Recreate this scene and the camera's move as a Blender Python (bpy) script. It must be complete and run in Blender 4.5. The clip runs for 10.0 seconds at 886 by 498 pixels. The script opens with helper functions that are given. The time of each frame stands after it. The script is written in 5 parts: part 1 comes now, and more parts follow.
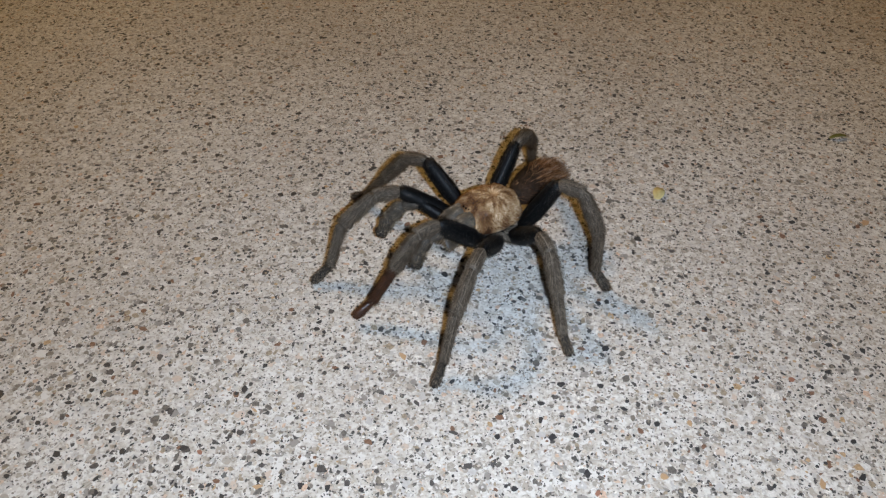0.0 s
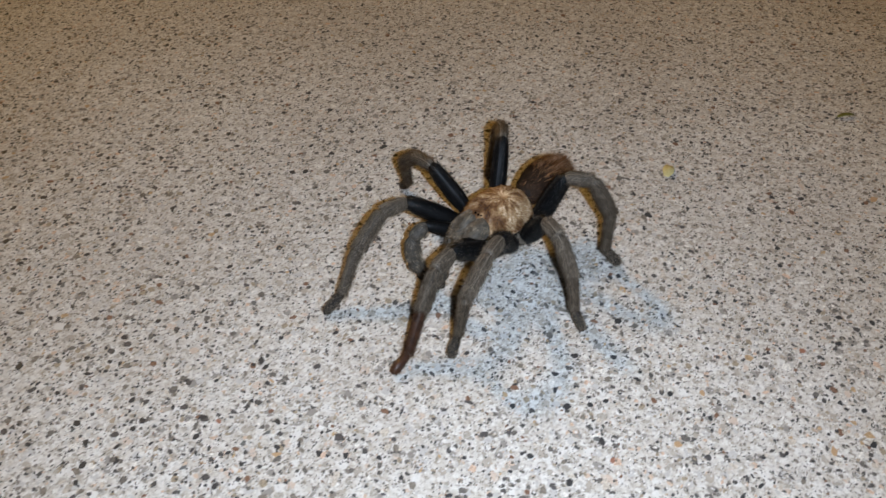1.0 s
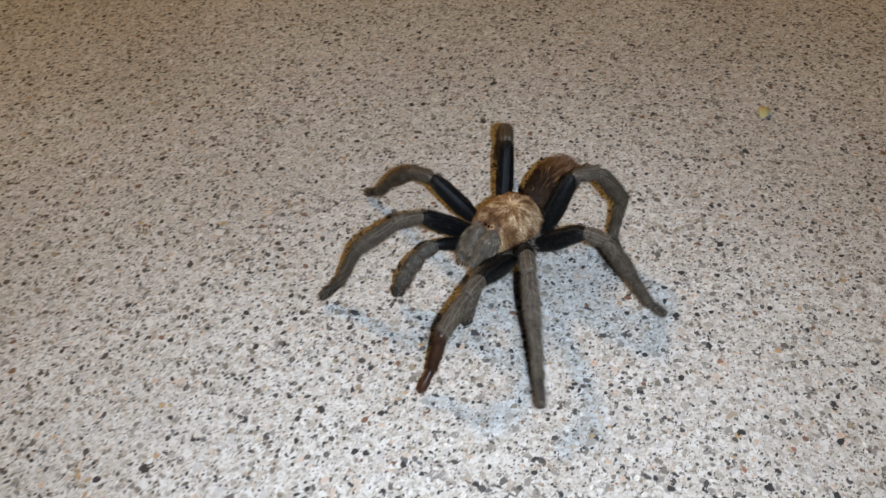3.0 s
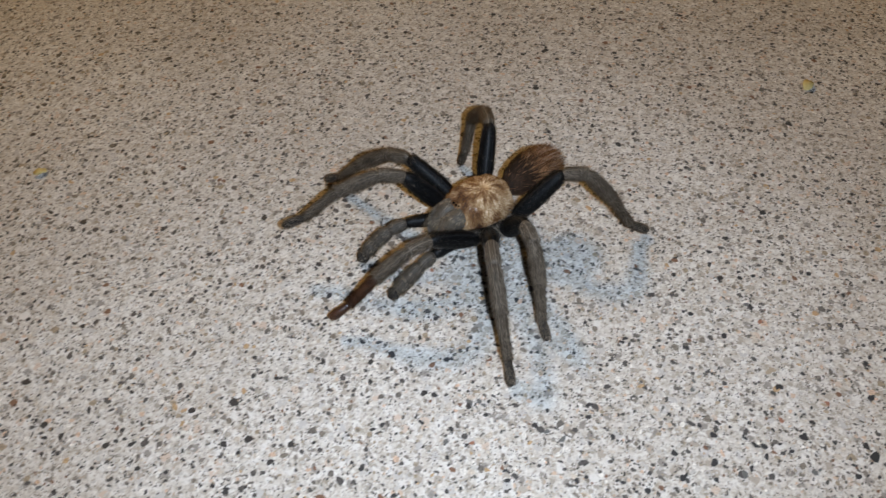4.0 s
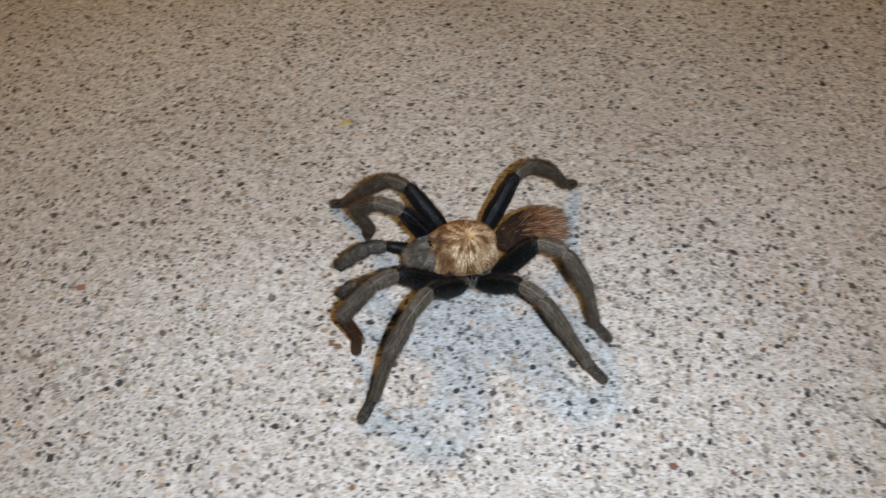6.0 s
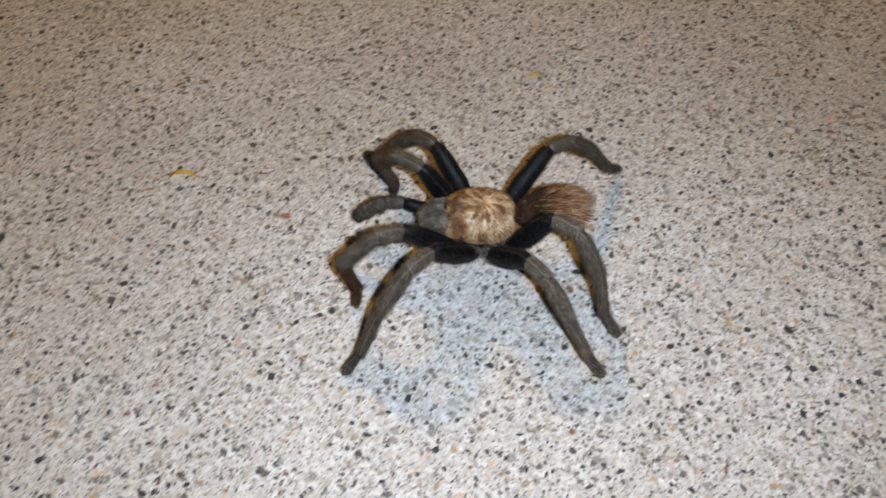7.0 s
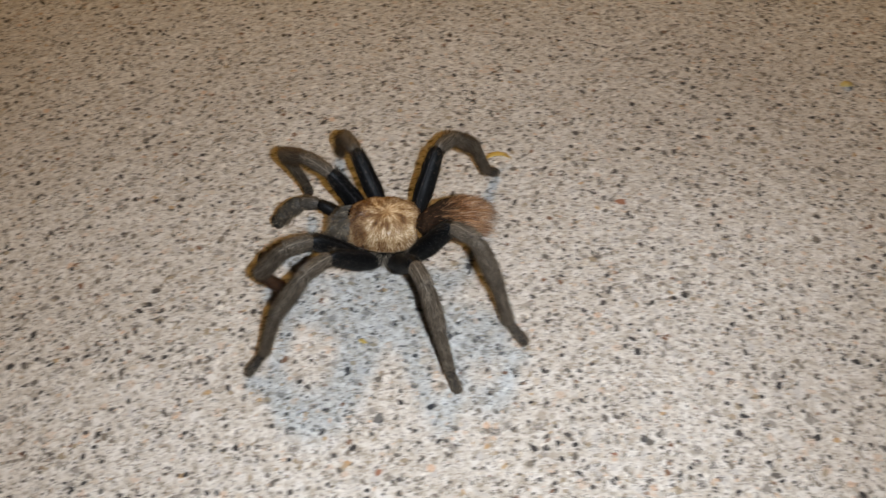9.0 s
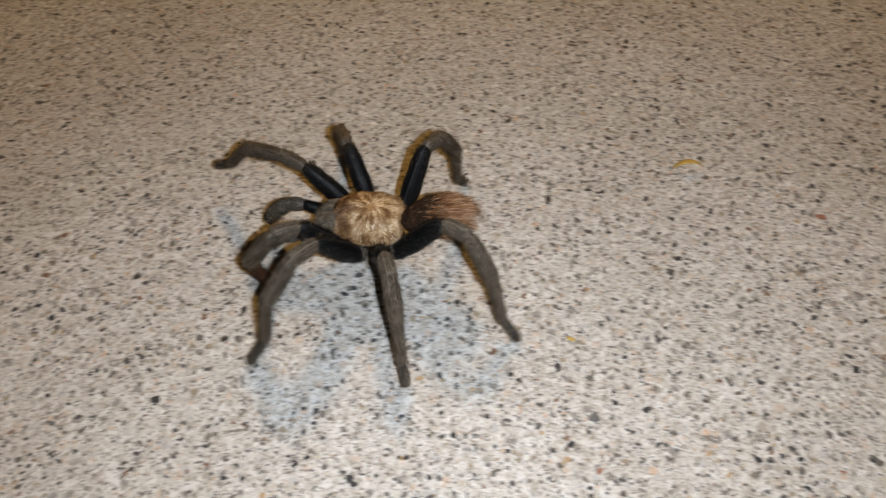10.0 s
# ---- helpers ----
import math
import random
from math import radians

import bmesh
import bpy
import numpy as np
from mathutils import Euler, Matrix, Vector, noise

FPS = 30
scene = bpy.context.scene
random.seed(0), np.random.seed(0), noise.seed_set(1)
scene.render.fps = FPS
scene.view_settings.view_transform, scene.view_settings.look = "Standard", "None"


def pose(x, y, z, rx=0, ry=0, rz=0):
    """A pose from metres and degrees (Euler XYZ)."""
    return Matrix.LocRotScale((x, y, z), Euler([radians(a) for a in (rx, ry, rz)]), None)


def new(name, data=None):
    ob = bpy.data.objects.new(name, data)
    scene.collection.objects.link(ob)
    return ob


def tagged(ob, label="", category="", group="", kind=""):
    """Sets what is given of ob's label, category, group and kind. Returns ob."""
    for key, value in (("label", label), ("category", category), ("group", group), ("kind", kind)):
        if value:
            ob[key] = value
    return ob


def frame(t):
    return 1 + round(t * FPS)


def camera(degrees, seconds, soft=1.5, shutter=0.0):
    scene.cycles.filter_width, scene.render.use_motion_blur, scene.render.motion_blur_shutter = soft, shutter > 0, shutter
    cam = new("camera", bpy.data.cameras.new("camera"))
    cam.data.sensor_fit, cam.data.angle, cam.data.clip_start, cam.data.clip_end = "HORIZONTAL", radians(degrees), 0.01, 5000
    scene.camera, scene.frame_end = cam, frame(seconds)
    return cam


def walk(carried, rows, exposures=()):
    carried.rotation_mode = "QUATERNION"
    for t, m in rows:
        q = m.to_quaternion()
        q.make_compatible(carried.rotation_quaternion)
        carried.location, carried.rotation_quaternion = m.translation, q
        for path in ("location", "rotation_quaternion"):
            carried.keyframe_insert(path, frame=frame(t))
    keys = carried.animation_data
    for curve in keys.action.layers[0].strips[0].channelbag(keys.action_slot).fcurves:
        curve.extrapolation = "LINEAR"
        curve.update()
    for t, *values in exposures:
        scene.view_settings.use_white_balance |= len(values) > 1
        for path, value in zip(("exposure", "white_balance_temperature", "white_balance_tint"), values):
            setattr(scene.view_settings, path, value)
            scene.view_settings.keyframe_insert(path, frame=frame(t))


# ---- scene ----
cam = camera(60.8, 10.0, soft=1.28, shutter=0.5)
PATH = [  # seconds, eye, turn in degrees
    (0.0, (-0.00480, -0.02272, 0.19400), (47.447, -0.217, 0.923)),
    (0.3, (-0.00534, -0.02247, 0.19395), (47.389, -0.164, 0.833)),
    (0.5, (-0.00627, -0.02316, 0.19272), (47.337, -0.186, 0.896)),
    (0.8, (-0.00573, -0.02547, 0.19155), (47.243, -0.250, 0.884)),
    (1.0, (-0.00986, -0.02854, 0.19082), (46.854, -0.265, 0.826)),
    (1.3, (-0.01416, -0.03225, 0.19113), (46.396, -0.214, 1.089)),
    (1.5, (-0.01477, -0.03494, 0.19239), (45.938, -0.046, 1.274)),
    (1.8, (-0.01407, -0.03770, 0.19196), (45.539, -0.031, 1.216)),
    (2.0, (-0.01813, -0.03953, 0.19278), (45.275, 0.056, 1.301)),
    (2.3, (-0.02292, -0.04255, 0.19367), (45.140, 0.206, 1.664)),
    (2.5, (-0.02849, -0.04630, 0.19439), (44.937, 0.067, 2.041)),
    (2.7, (-0.03344, -0.05220, 0.19573), (44.696, 0.230, 2.992)),
    (3.8, (-0.05095, -0.06821, 0.21529), (40.284, 0.371, 5.557)),
    (4.0, (-0.05525, -0.07205, 0.21497), (40.349, 0.085, 5.932)),
    (4.3, (-0.06811, -0.07888, 0.21701), (40.055, 0.275, 6.790)),
    (4.5, (-0.07620, -0.08075, 0.21907), (40.210, 0.526, 7.444)),
    (4.8, (-0.09295, -0.08713, 0.21825), (40.072, 0.586, 8.834)),
    (5.0, (-0.10207, -0.08770, 0.21737), (39.948, 0.670, 9.473)),
    (5.2, (-0.10781, -0.08918, 0.21858), (39.753, 0.966, 10.037)),
    (6.3, (-0.16639, -0.10146, 0.21159), (38.781, -0.969, 15.232)),
    (6.5, (-0.17870, -0.10715, 0.20851), (38.482, -0.819, 16.756)),
    (6.8, (-0.19276, -0.11168, 0.20923), (38.319, -0.381, 18.044)),
    (7.0, (-0.19870, -0.11785, 0.20598), (37.808, -0.355, 18.840)),
    (7.3, (-0.20599, -0.12751, 0.20516), (37.386, 0.064, 20.186)),
    (7.5, (-0.21210, -0.13127, 0.20718), (37.569, 0.339, 20.815)),
    (7.8, (-0.22408, -0.13920, 0.20805), (37.921, 0.705, 21.901)),
    (8.0, (-0.23541, -0.14357, 0.20742), (38.224, 0.868, 22.661)),
    (8.3, (-0.24686, -0.14570, 0.20443), (38.712, 0.790, 23.732)),
    (8.5, (-0.25487, -0.15035, 0.20390), (39.004, 0.744, 24.307)),
    (8.8, (-0.26727, -0.15889, 0.20522), (39.255, 0.912, 25.129)),
    (9.0, (-0.27907, -0.16793, 0.20472), (39.390, 1.018, 26.093)),
    (9.3, (-0.29280, -0.17518, 0.20299), (39.567, 1.000, 27.577)),
    (9.5, (-0.30097, -0.18045, 0.20365), (39.836, 0.733, 28.380)),
    (9.8, (-0.31361, -0.19043, 0.20229), (40.332, 0.915, 29.798)),
    (10.0, (-0.32457, -0.19738, 0.20247), (40.423, 1.156, 31.113)),
]
walk(cam, [(t, pose(*eye, *turn)) for t, eye, turn in PATH], [(0.0, 0.08, 6130, 9), (4.0, 0.06, 6220, 9), (7.0, 0.04, 6350, 10), (7.6, -0.08, 6350, 10), (8.3, -0.06, 6950, 11), (10.0, -0.06, 6950, 11)])

# ---- light: night, a warm porch lamp and the phone's own torch ----
LAMP_AT, LAMP_WATTS, LAMP_COLOUR = (-3.65, 4.95, 5.20), 960.0, (1.0, 0.59, 0.16)
TORCH_STRENGTH, TORCH_COLOUR = 11600.0, (0.705, 0.82, 0.975)
world = bpy.data.worlds.new("night")
world.use_nodes = True
scene.world = world
world.node_tree.nodes["Background"].inputs[0].default_value = (0.55, 0.42, 0.3, 1)
world.node_tree.nodes["Background"].inputs[1].default_value = 0.018
lamp_data = bpy.data.lights.new("porch_lamp", "POINT")
lamp_data.energy, lamp_data.color, lamp_data.shadow_soft_size = LAMP_WATTS, LAMP_COLOUR, 0.48
lamp = new("porch_lamp", lamp_data)
lamp.location = LAMP_AT


# ---- materials ----
def node_material(name, roughness=0.6, specular=0.5):
    m = bpy.data.materials.new(name)
    m.use_nodes = True
    nt = m.node_tree
    b = nt.nodes["Principled BSDF"]
    b.inputs["Roughness"].default_value = roughness
    b.inputs["Specular IOR Level"].default_value = specular
    return m, nt, b


def add(nt, kind, **inputs):
    n = nt.nodes.new(kind)
    for k, v in inputs.items():
        n.inputs[k.replace("_", " ")].default_value = v
    return n


def ramp(nt, stops, interpolation="LINEAR"):
    n = nt.nodes.new("ShaderNodeValToRGB")
    r = n.color_ramp
    r.interpolation = interpolation
    while len(r.elements) < len(stops):
        r.elements.new(0.5)
    for e, (p, c) in zip(r.elements, stops):
        e.position, e.color = p, (*c, 1)
    return n


def mix(nt, a, b, factor, blend="MIX"):
    n = nt.nodes.new("ShaderNodeMix")
    n.data_type, n.blend_type = "RGBA", blend
    for sock, v in ((n.inputs[0], factor), (n.inputs[6], a), (n.inputs[7], b)):
        if isinstance(v, (int, float)):
            sock.default_value = v
        elif isinstance(v, tuple):
            sock.default_value = (*v, 1)
        else:
            nt.links.new(v, sock)
    return n.outputs[2]


def concrete_material():
    """Ground concrete: grey-beige paste with sand grains down to half a millimetre."""
    m, nt, b = node_material("polished_concrete", 0.8, 0.2)
    co = nt.nodes.new("ShaderNodeTexCoord").outputs["Object"]

    def voronoi(scale, feature="F1"):
        v = add(nt, "ShaderNodeTexVoronoi", Scale=scale, Randomness=1.0)
        v.feature = feature
        nt.links.new(co, v.inputs["Vector"])
        return v

    def noise_at(scale, detail=4.0):
        n = add(nt, "ShaderNodeTexNoise", Scale=scale, Detail=detail)
        nt.links.new(co, n.inputs["Vector"])
        return n

    def pick(v):
        s = nt.nodes.new("ShaderNodeSeparateColor")
        nt.links.new(v.outputs["Color"], s.inputs[0])
        return s.outputs
    warp = add(nt, "ShaderNodeTexNoise", Scale=420.0, Detail=3.0)
    nt.links.new(co, warp.inputs["Vector"])
    shift = nt.nodes.new("ShaderNodeVectorMath")
    shift.operation = "MULTIPLY_ADD"
    shift.inputs[1].default_value = (0.0022, 0.0022, 0.0)
    nt.links.new(warp.outputs["Color"], shift.inputs[0])
    nt.links.new(co, shift.inputs[2])
    co = shift.outputs[0]
    fine, mid, coarse = voronoi(1150.0), voronoi(560.0), voronoi(300.0)
    grain = ramp(nt, [(0.0, (0.07, 0.066, 0.064)), (0.12, (0.27, 0.24, 0.21)), (0.26, (0.48, 0.44, 0.39)), (0.48, (0.66, 0.635, 0.60)), (0.78, (0.76, 0.74, 0.71)), (0.96, (0.50, 0.39, 0.30))], "CONSTANT")
    nt.links.new(pick(fine)[0], grain.inputs[0])
    grit = ramp(nt, [(0.0, (0.10, 0.095, 0.09)), (0.14, (0.24, 0.215, 0.19)), (0.32, (0.40, 0.365, 0.32)), (0.5, (0.54, 0.52, 0.49)), (0.7, (0.74, 0.72, 0.68)), (0.94, (0.62, 0.48, 0.37))], "CONSTANT")
    nt.links.new(pick(mid)[1], grit.inputs[0])
    lump = ramp(nt, [(0.0, (0.32, 0.295, 0.27)), (0.2, (0.45, 0.40, 0.345)), (0.38, (0.56, 0.54, 0.52)), (0.6, (0.74, 0.72, 0.69)), (0.90, (0.62, 0.51, 0.42))], "CONSTANT")
    nt.links.new(pick(coarse)[1], lump.inputs[0])
    paste = noise_at(950.0, 5.0)
    patch = add(nt, "ShaderNodeTexNoise", Scale=330.0, Detail=4.0, Roughness=0.62)
    nt.links.new(co, patch.inputs["Vector"])
    patch_colour = ramp(nt, [(0.31, (0.43, 0.38, 0.32)), (0.40, (0.565, 0.525, 0.465)), (0.50, (0.665, 0.635, 0.59)), (0.60, (0.735, 0.715, 0.685)), (0.70, (0.775, 0.765, 0.745))])
    nt.links.new(patch.outputs[0], patch_colour.inputs[0])
    speckle = ramp(nt, [(0.34, (0.58, 0.55, 0.52)), (0.47, (0.95, 0.94, 0.93)), (0.66, (1.06, 1.055, 1.05))])
    nt.links.new(paste.outputs[0], speckle.inputs[0])
    paste_colour = mix(nt, patch_colour.outputs[0], speckle.outputs[0], 1.0, "MULTIPLY")

    def mask(v, edge, keep, channel):
        """A cell's middle, in that share of the cells."""
        near = ramp(nt, [(edge - 0.07, (1, 1, 1)), (edge, (0, 0, 0))])
        nt.links.new(v.outputs["Distance"], near.inputs[0])
        kept = ramp(nt, [(0.0, (0, 0, 0)), (1 - keep, (1, 1, 1))], "CONSTANT")
        nt.links.new(pick(v)[channel], kept.inputs[0])
        both = nt.nodes.new("ShaderNodeMath")
        both.operation = "MULTIPLY"
        nt.links.new(near.outputs[0], both.inputs[0])
        nt.links.new(kept.outputs[0], both.inputs[1])
        return both.outputs[0]
    c = mix(nt, paste_colour, lump.outputs[0], mask(coarse, 0.48, 0.45, 2))
    c = mix(nt, c, grit.outputs[0], mask(mid, 0.46, 0.58, 2))
    c = mix(nt, c, grain.outputs[0], mask(fine, 0.46, 0.62, 2))
    tiny = voronoi(1700.0)
    c = mix(nt, c, (0.075, 0.07, 0.068), mask(tiny, 0.42, 0.10, 1))
    stain = noise_at(9.0, 5.0)
    stain_tint = ramp(nt, [(0.35, (0.86, 0.83, 0.79)), (0.65, (1.0, 0.99, 0.97))])
    nt.links.new(stain.outputs[0], stain_tint.inputs[0])
    c = mix(nt, c, stain_tint.outputs[0], 1.0, "MULTIPLY")
    nt.links.new(c, b.inputs["Base Color"])
    # a few quartz grains glint; the sand stands up in low lumps
    glint = ramp(nt, [(0.0, (0.85, 0.85, 0.85)), (0.9, (0.32, 0.32, 0.32))], "CONSTANT")
    nt.links.new(pick(fine)[1], glint.inputs[0])
    nt.links.new(glint.outputs[0], b.inputs["Roughness"])
    lumps = nt.nodes.new("ShaderNodeMath")
    lumps.operation = "MULTIPLY_ADD"
    lumps.inputs[1].default_value = -0.8
    nt.links.new(mid.outputs["Distance"], lumps.inputs[0])
    nt.links.new(paste.outputs[0], lumps.inputs[2])
    bump = add(nt, "ShaderNodeBump", Strength=0.7, Distance=0.0004)
    nt.links.new(lumps.outputs[0], bump.inputs["Height"])
    nt.links.new(bump.outputs[0], b.inputs["Normal"])
    return m


CHIP_COLOURS = [(0.0, (0.045, 0.044, 0.046)), (0.15, (0.085, 0.08, 0.078)), (0.27, (0.145, 0.132, 0.12)), (0.40, (0.21, 0.185, 0.155)), (0.50, (0.20, 0.115, 0.075)),
                (0.54, (0.33, 0.27, 0.195)), (0.64, (0.42, 0.385, 0.335)), (0.74, (0.56, 0.50, 0.42)), (0.84, (0.74, 0.715, 0.67)), (0.94, (0.60, 0.44, 0.33)), (0.978, (0.46, 0.32, 0.18))]


def chip_material(name, per_island):
    """Cut stone chips: every chip its own mineral colour, from charcoal to cream."""
    m, nt, b = node_material(name, 0.6, 0.3)
    if per_island:
        rnd = nt.nodes.new("ShaderNodeNewGeometry").outputs["Random Per Island"]
    else:
        rnd = nt.nodes.new("ShaderNodeObjectInfo").outputs["Random"]
    r = ramp(nt, CHIP_COLOURS, "CONSTANT")
    nt.links.new(rnd, r.inputs[0])
    co = nt.nodes.new("ShaderNodeTexCoord").outputs["Object"]
    n = add(nt, "ShaderNodeTexNoise", Scale=1400.0, Detail=3.0)
    nt.links.new(co, n.inputs["Vector"])
    veins = ramp(nt, [(0.3, (0.68, 0.66, 0.64)), (0.7, (1.25, 1.22, 1.18))])
    nt.links.new(n.outputs[0], veins.inputs[0])
    nt.links.new(mix(nt, r.outputs[0], veins.outputs[0], 1.0, "MULTIPLY"), b.inputs["Base Color"])
    return m


def plain_material(name, dark, light, roughness, scale=900.0, specular=0.4, bump=0.0, sheen=0.0):
    """A surface that varies between two colours, at two scales."""
    m, nt, b = node_material(name, roughness, specular)
    co = nt.nodes.new("ShaderNodeTexCoord").outputs["Object"]
    small = add(nt, "ShaderNodeTexNoise", Scale=scale, Detail=4.0)
    large = add(nt, "ShaderNodeTexNoise", Scale=scale * 0.14, Detail=2.0)
    for n in (small, large):
        nt.links.new(co, n.inputs["Vector"])
    r = ramp(nt, [(0.3, dark), (0.72, light)])
    half = nt.nodes.new("ShaderNodeMix")
    half.inputs[0].default_value = 0.45
    nt.links.new(small.outputs[0], half.inputs[2])
    nt.links.new(large.outputs[0], half.inputs[3])
    nt.links.new(half.outputs[0], r.inputs[0])
    nt.links.new(r.outputs[0], b.inputs["Base Color"])
    if bump:
        bu = add(nt, "ShaderNodeBump", Strength=bump, Distance=0.0003)
        nt.links.new(small.outputs[0], bu.inputs["Height"])
        nt.links.new(bu.outputs[0], b.inputs["Normal"])
    b.inputs["Sheen Weight"].default_value = sheen
    return m


def hair_material(name, stops, roughness=0.55, clump=450.0, share=0.5):
    """Bristles: each one its own tone, in lighter and darker tufts."""
    m, nt, b = node_material(name, roughness, 0.15)
    r = ramp(nt, stops)
    co = nt.nodes.new("ShaderNodeTexCoord").outputs["Object"]
    n = add(nt, "ShaderNodeTexNoise", Scale=clump, Detail=2.0)
    nt.links.new(co, n.inputs["Vector"])
    spread = ramp(nt, [(0.40, (0, 0, 0)), (0.60, (1, 1, 1))])
    nt.links.new(n.outputs[0], spread.inputs[0])
    both = nt.nodes.new("ShaderNodeMix")
    both.inputs[0].default_value = share
    nt.links.new(nt.nodes.new("ShaderNodeNewGeometry").outputs["Random Per Island"], both.inputs[2])
    nt.links.new(spread.outputs[0], both.inputs[3])
    nt.links.new(both.outputs[0], r.inputs[0])
    nt.links.new(r.outputs[0], b.inputs["Base Color"])
    return m


def leg_material(name, dark, light, stripe):
    """A leg segment's skin: mottled, with two pale lines along its upper side: bare skin, but a painted sheen on the
    femur.
    """
    m, nt, b = node_material(name, 0.55, 0.18)
    co = nt.nodes.new("ShaderNodeTexCoord").outputs["Object"]
    stretch = add(nt, "ShaderNodeMapping", Scale=(0.5, 1.0, 1.0))
    nt.links.new(co, stretch.inputs["Vector"])
    n = add(nt, "ShaderNodeTexNoise", Scale=1500.0, Detail=3.0)
    nt.links.new(stretch.outputs[0], n.inputs["Vector"])
    r = ramp(nt, [(0.34, dark), (0.68, light)])
    nt.links.new(n.outputs[0], r.inputs[0])
    xyz = nt.nodes.new("ShaderNodeSeparateXYZ")
    nt.links.new(co, xyz.inputs[0])
    wide = nt.nodes.new("ShaderNodeMath")
    wide.operation = "ABSOLUTE"
    nt.links.new(xyz.outputs[1], wide.inputs[0])
    line = nt.nodes.new("ShaderNodeMath")
    line.operation, line.inputs[1].default_value, line.inputs[2].default_value = "COMPARE", 0.00085, 0.00015
    nt.links.new(wide.outputs[0], line.inputs[0])
    above = nt.nodes.new("ShaderNodeMath")
    above.operation, above.inputs[1].default_value = "GREATER_THAN", 0.0008
    nt.links.new(xyz.outputs[2], above.inputs[0])
    both = nt.nodes.new("ShaderNodeMath")
    both.operation = "MULTIPLY"
    nt.links.new(line.outputs[0], both.inputs[0])
    nt.links.new(above.outputs[0], both.inputs[1])
    nt.links.new(mix(nt, r.outputs[0], stripe, both.outputs[0]), b.inputs["Base Color"])
    bu = add(nt, "ShaderNodeBump", Strength=0.3, Distance=0.0002)
    nt.links.new(n.outputs[0], bu.inputs["Height"])
    nt.links.new(bu.outputs[0], b.inputs["Normal"])
    return m


def carapace_material(name, stops, roughness, hairs):
    """Carapace felt: pale silky wedges that spread from the middle, with rust furrows between, and a browner head."""
    m, nt, b = node_material(name, roughness, 0.3)
    co = nt.nodes.new("ShaderNodeTexCoord").outputs["Object"]
    xyz = nt.nodes.new("ShaderNodeSeparateXYZ")
    nt.links.new(co, xyz.inputs[0])

    def calc(operation, a, c=None, d=None):
        n = nt.nodes.new("ShaderNodeMath")
        n.operation = operation
        for sock, v in zip(n.inputs, (a, c, d)):
            if isinstance(v, (int, float)):
                sock.default_value = v
            elif v is not None:
                nt.links.new(v, sock)
        return n.outputs[0]
    ahead = calc("ADD", xyz.outputs[0], 0.001)
    angle = calc("ARCTAN2", xyz.outputs[1], ahead)
    far = calc("SQRT", calc("ADD", calc("MULTIPLY", ahead, ahead), calc("MULTIPLY", xyz.outputs[1], xyz.outputs[1])))
    polar = nt.nodes.new("ShaderNodeCombineXYZ")
    nt.links.new(calc("MULTIPLY", angle, 1.0), polar.inputs[0])
    nt.links.new(calc("MULTIPLY", far, 90.0), polar.inputs[1])
    wedge = add(nt, "ShaderNodeTexNoise", Scale=2.7, Detail=1.6, Roughness=0.55)
    nt.links.new(polar.outputs[0], wedge.inputs["Vector"])
    blotch = add(nt, "ShaderNodeTexNoise", Scale=190.0, Detail=2.5)
    nt.links.new(co, blotch.inputs["Vector"])
    v = calc("ADD", calc("MULTIPLY", calc("MULTIPLY_ADD", calc("SUBTRACT", wedge.outputs[0], 0.5), calc("MINIMUM", calc("MULTIPLY", far, 330.0), 1.0), 0.5), 0.60), calc("MULTIPLY", blotch.outputs[0], 0.42))
    if hairs:
        rnd = nt.nodes.new("ShaderNodeNewGeometry").outputs["Random Per Island"]
        v = calc("ADD", v, calc("MULTIPLY_ADD", rnd, 0.14, -0.07))
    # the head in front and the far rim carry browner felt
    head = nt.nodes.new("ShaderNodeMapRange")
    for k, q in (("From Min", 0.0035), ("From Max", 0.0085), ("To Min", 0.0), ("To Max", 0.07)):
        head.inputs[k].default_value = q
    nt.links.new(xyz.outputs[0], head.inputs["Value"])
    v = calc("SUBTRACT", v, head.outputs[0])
    r = ramp(nt, stops)
    nt.links.new(v, r.inputs[0])
    nt.links.new(r.outputs[0], b.inputs["Base Color"])
    return m


def stone_material(name, dark, light):
    return plain_material(name, dark, light, 0.55, 1600, 0.3)


CONCRETE = concrete_material()
CHIPS = chip_material("stone_chips", True)
PEBBLE = chip_material("stone_pebble", False)
BLACK = plain_material("black_leg_cuticle", (0.0012, 0.0012, 0.0013), (0.0055, 0.0054, 0.0056), 0.48, 900, 0.16, 0.6)
GREY = leg_material("grey_brown_leg", (0.034, 0.025, 0.017), (0.105, 0.080, 0.057), (0.20, 0.16, 0.12))
# the femur's grey lines are its sheen, put into the colour
FEMUR = leg_material("black_femur_sheen_lines", (0.0008, 0.0008, 0.0009), (0.0045, 0.0044, 0.0046), (0.022, 0.021, 0.022))
PALP = leg_material("grey_palp", (0.044, 0.036, 0.028), (0.084, 0.070, 0.056), (0.115, 0.095, 0.075))
RUST = plain_material("rust_brown_leg", (0.022, 0.010, 0.006), (0.10, 0.038, 0.018), 0.35, 800, 0.5, 0.3)
PAD = plain_material("dark_scopula_pad", (0.012, 0.010, 0.009), (0.045, 0.038, 0.03), 0.8, 1200, 0.2, 0.5)
RING = plain_material("pale_joint_band", (0.06, 0.046, 0.034), (0.14, 0.11, 0.08), 0.6, 900, 0.3)
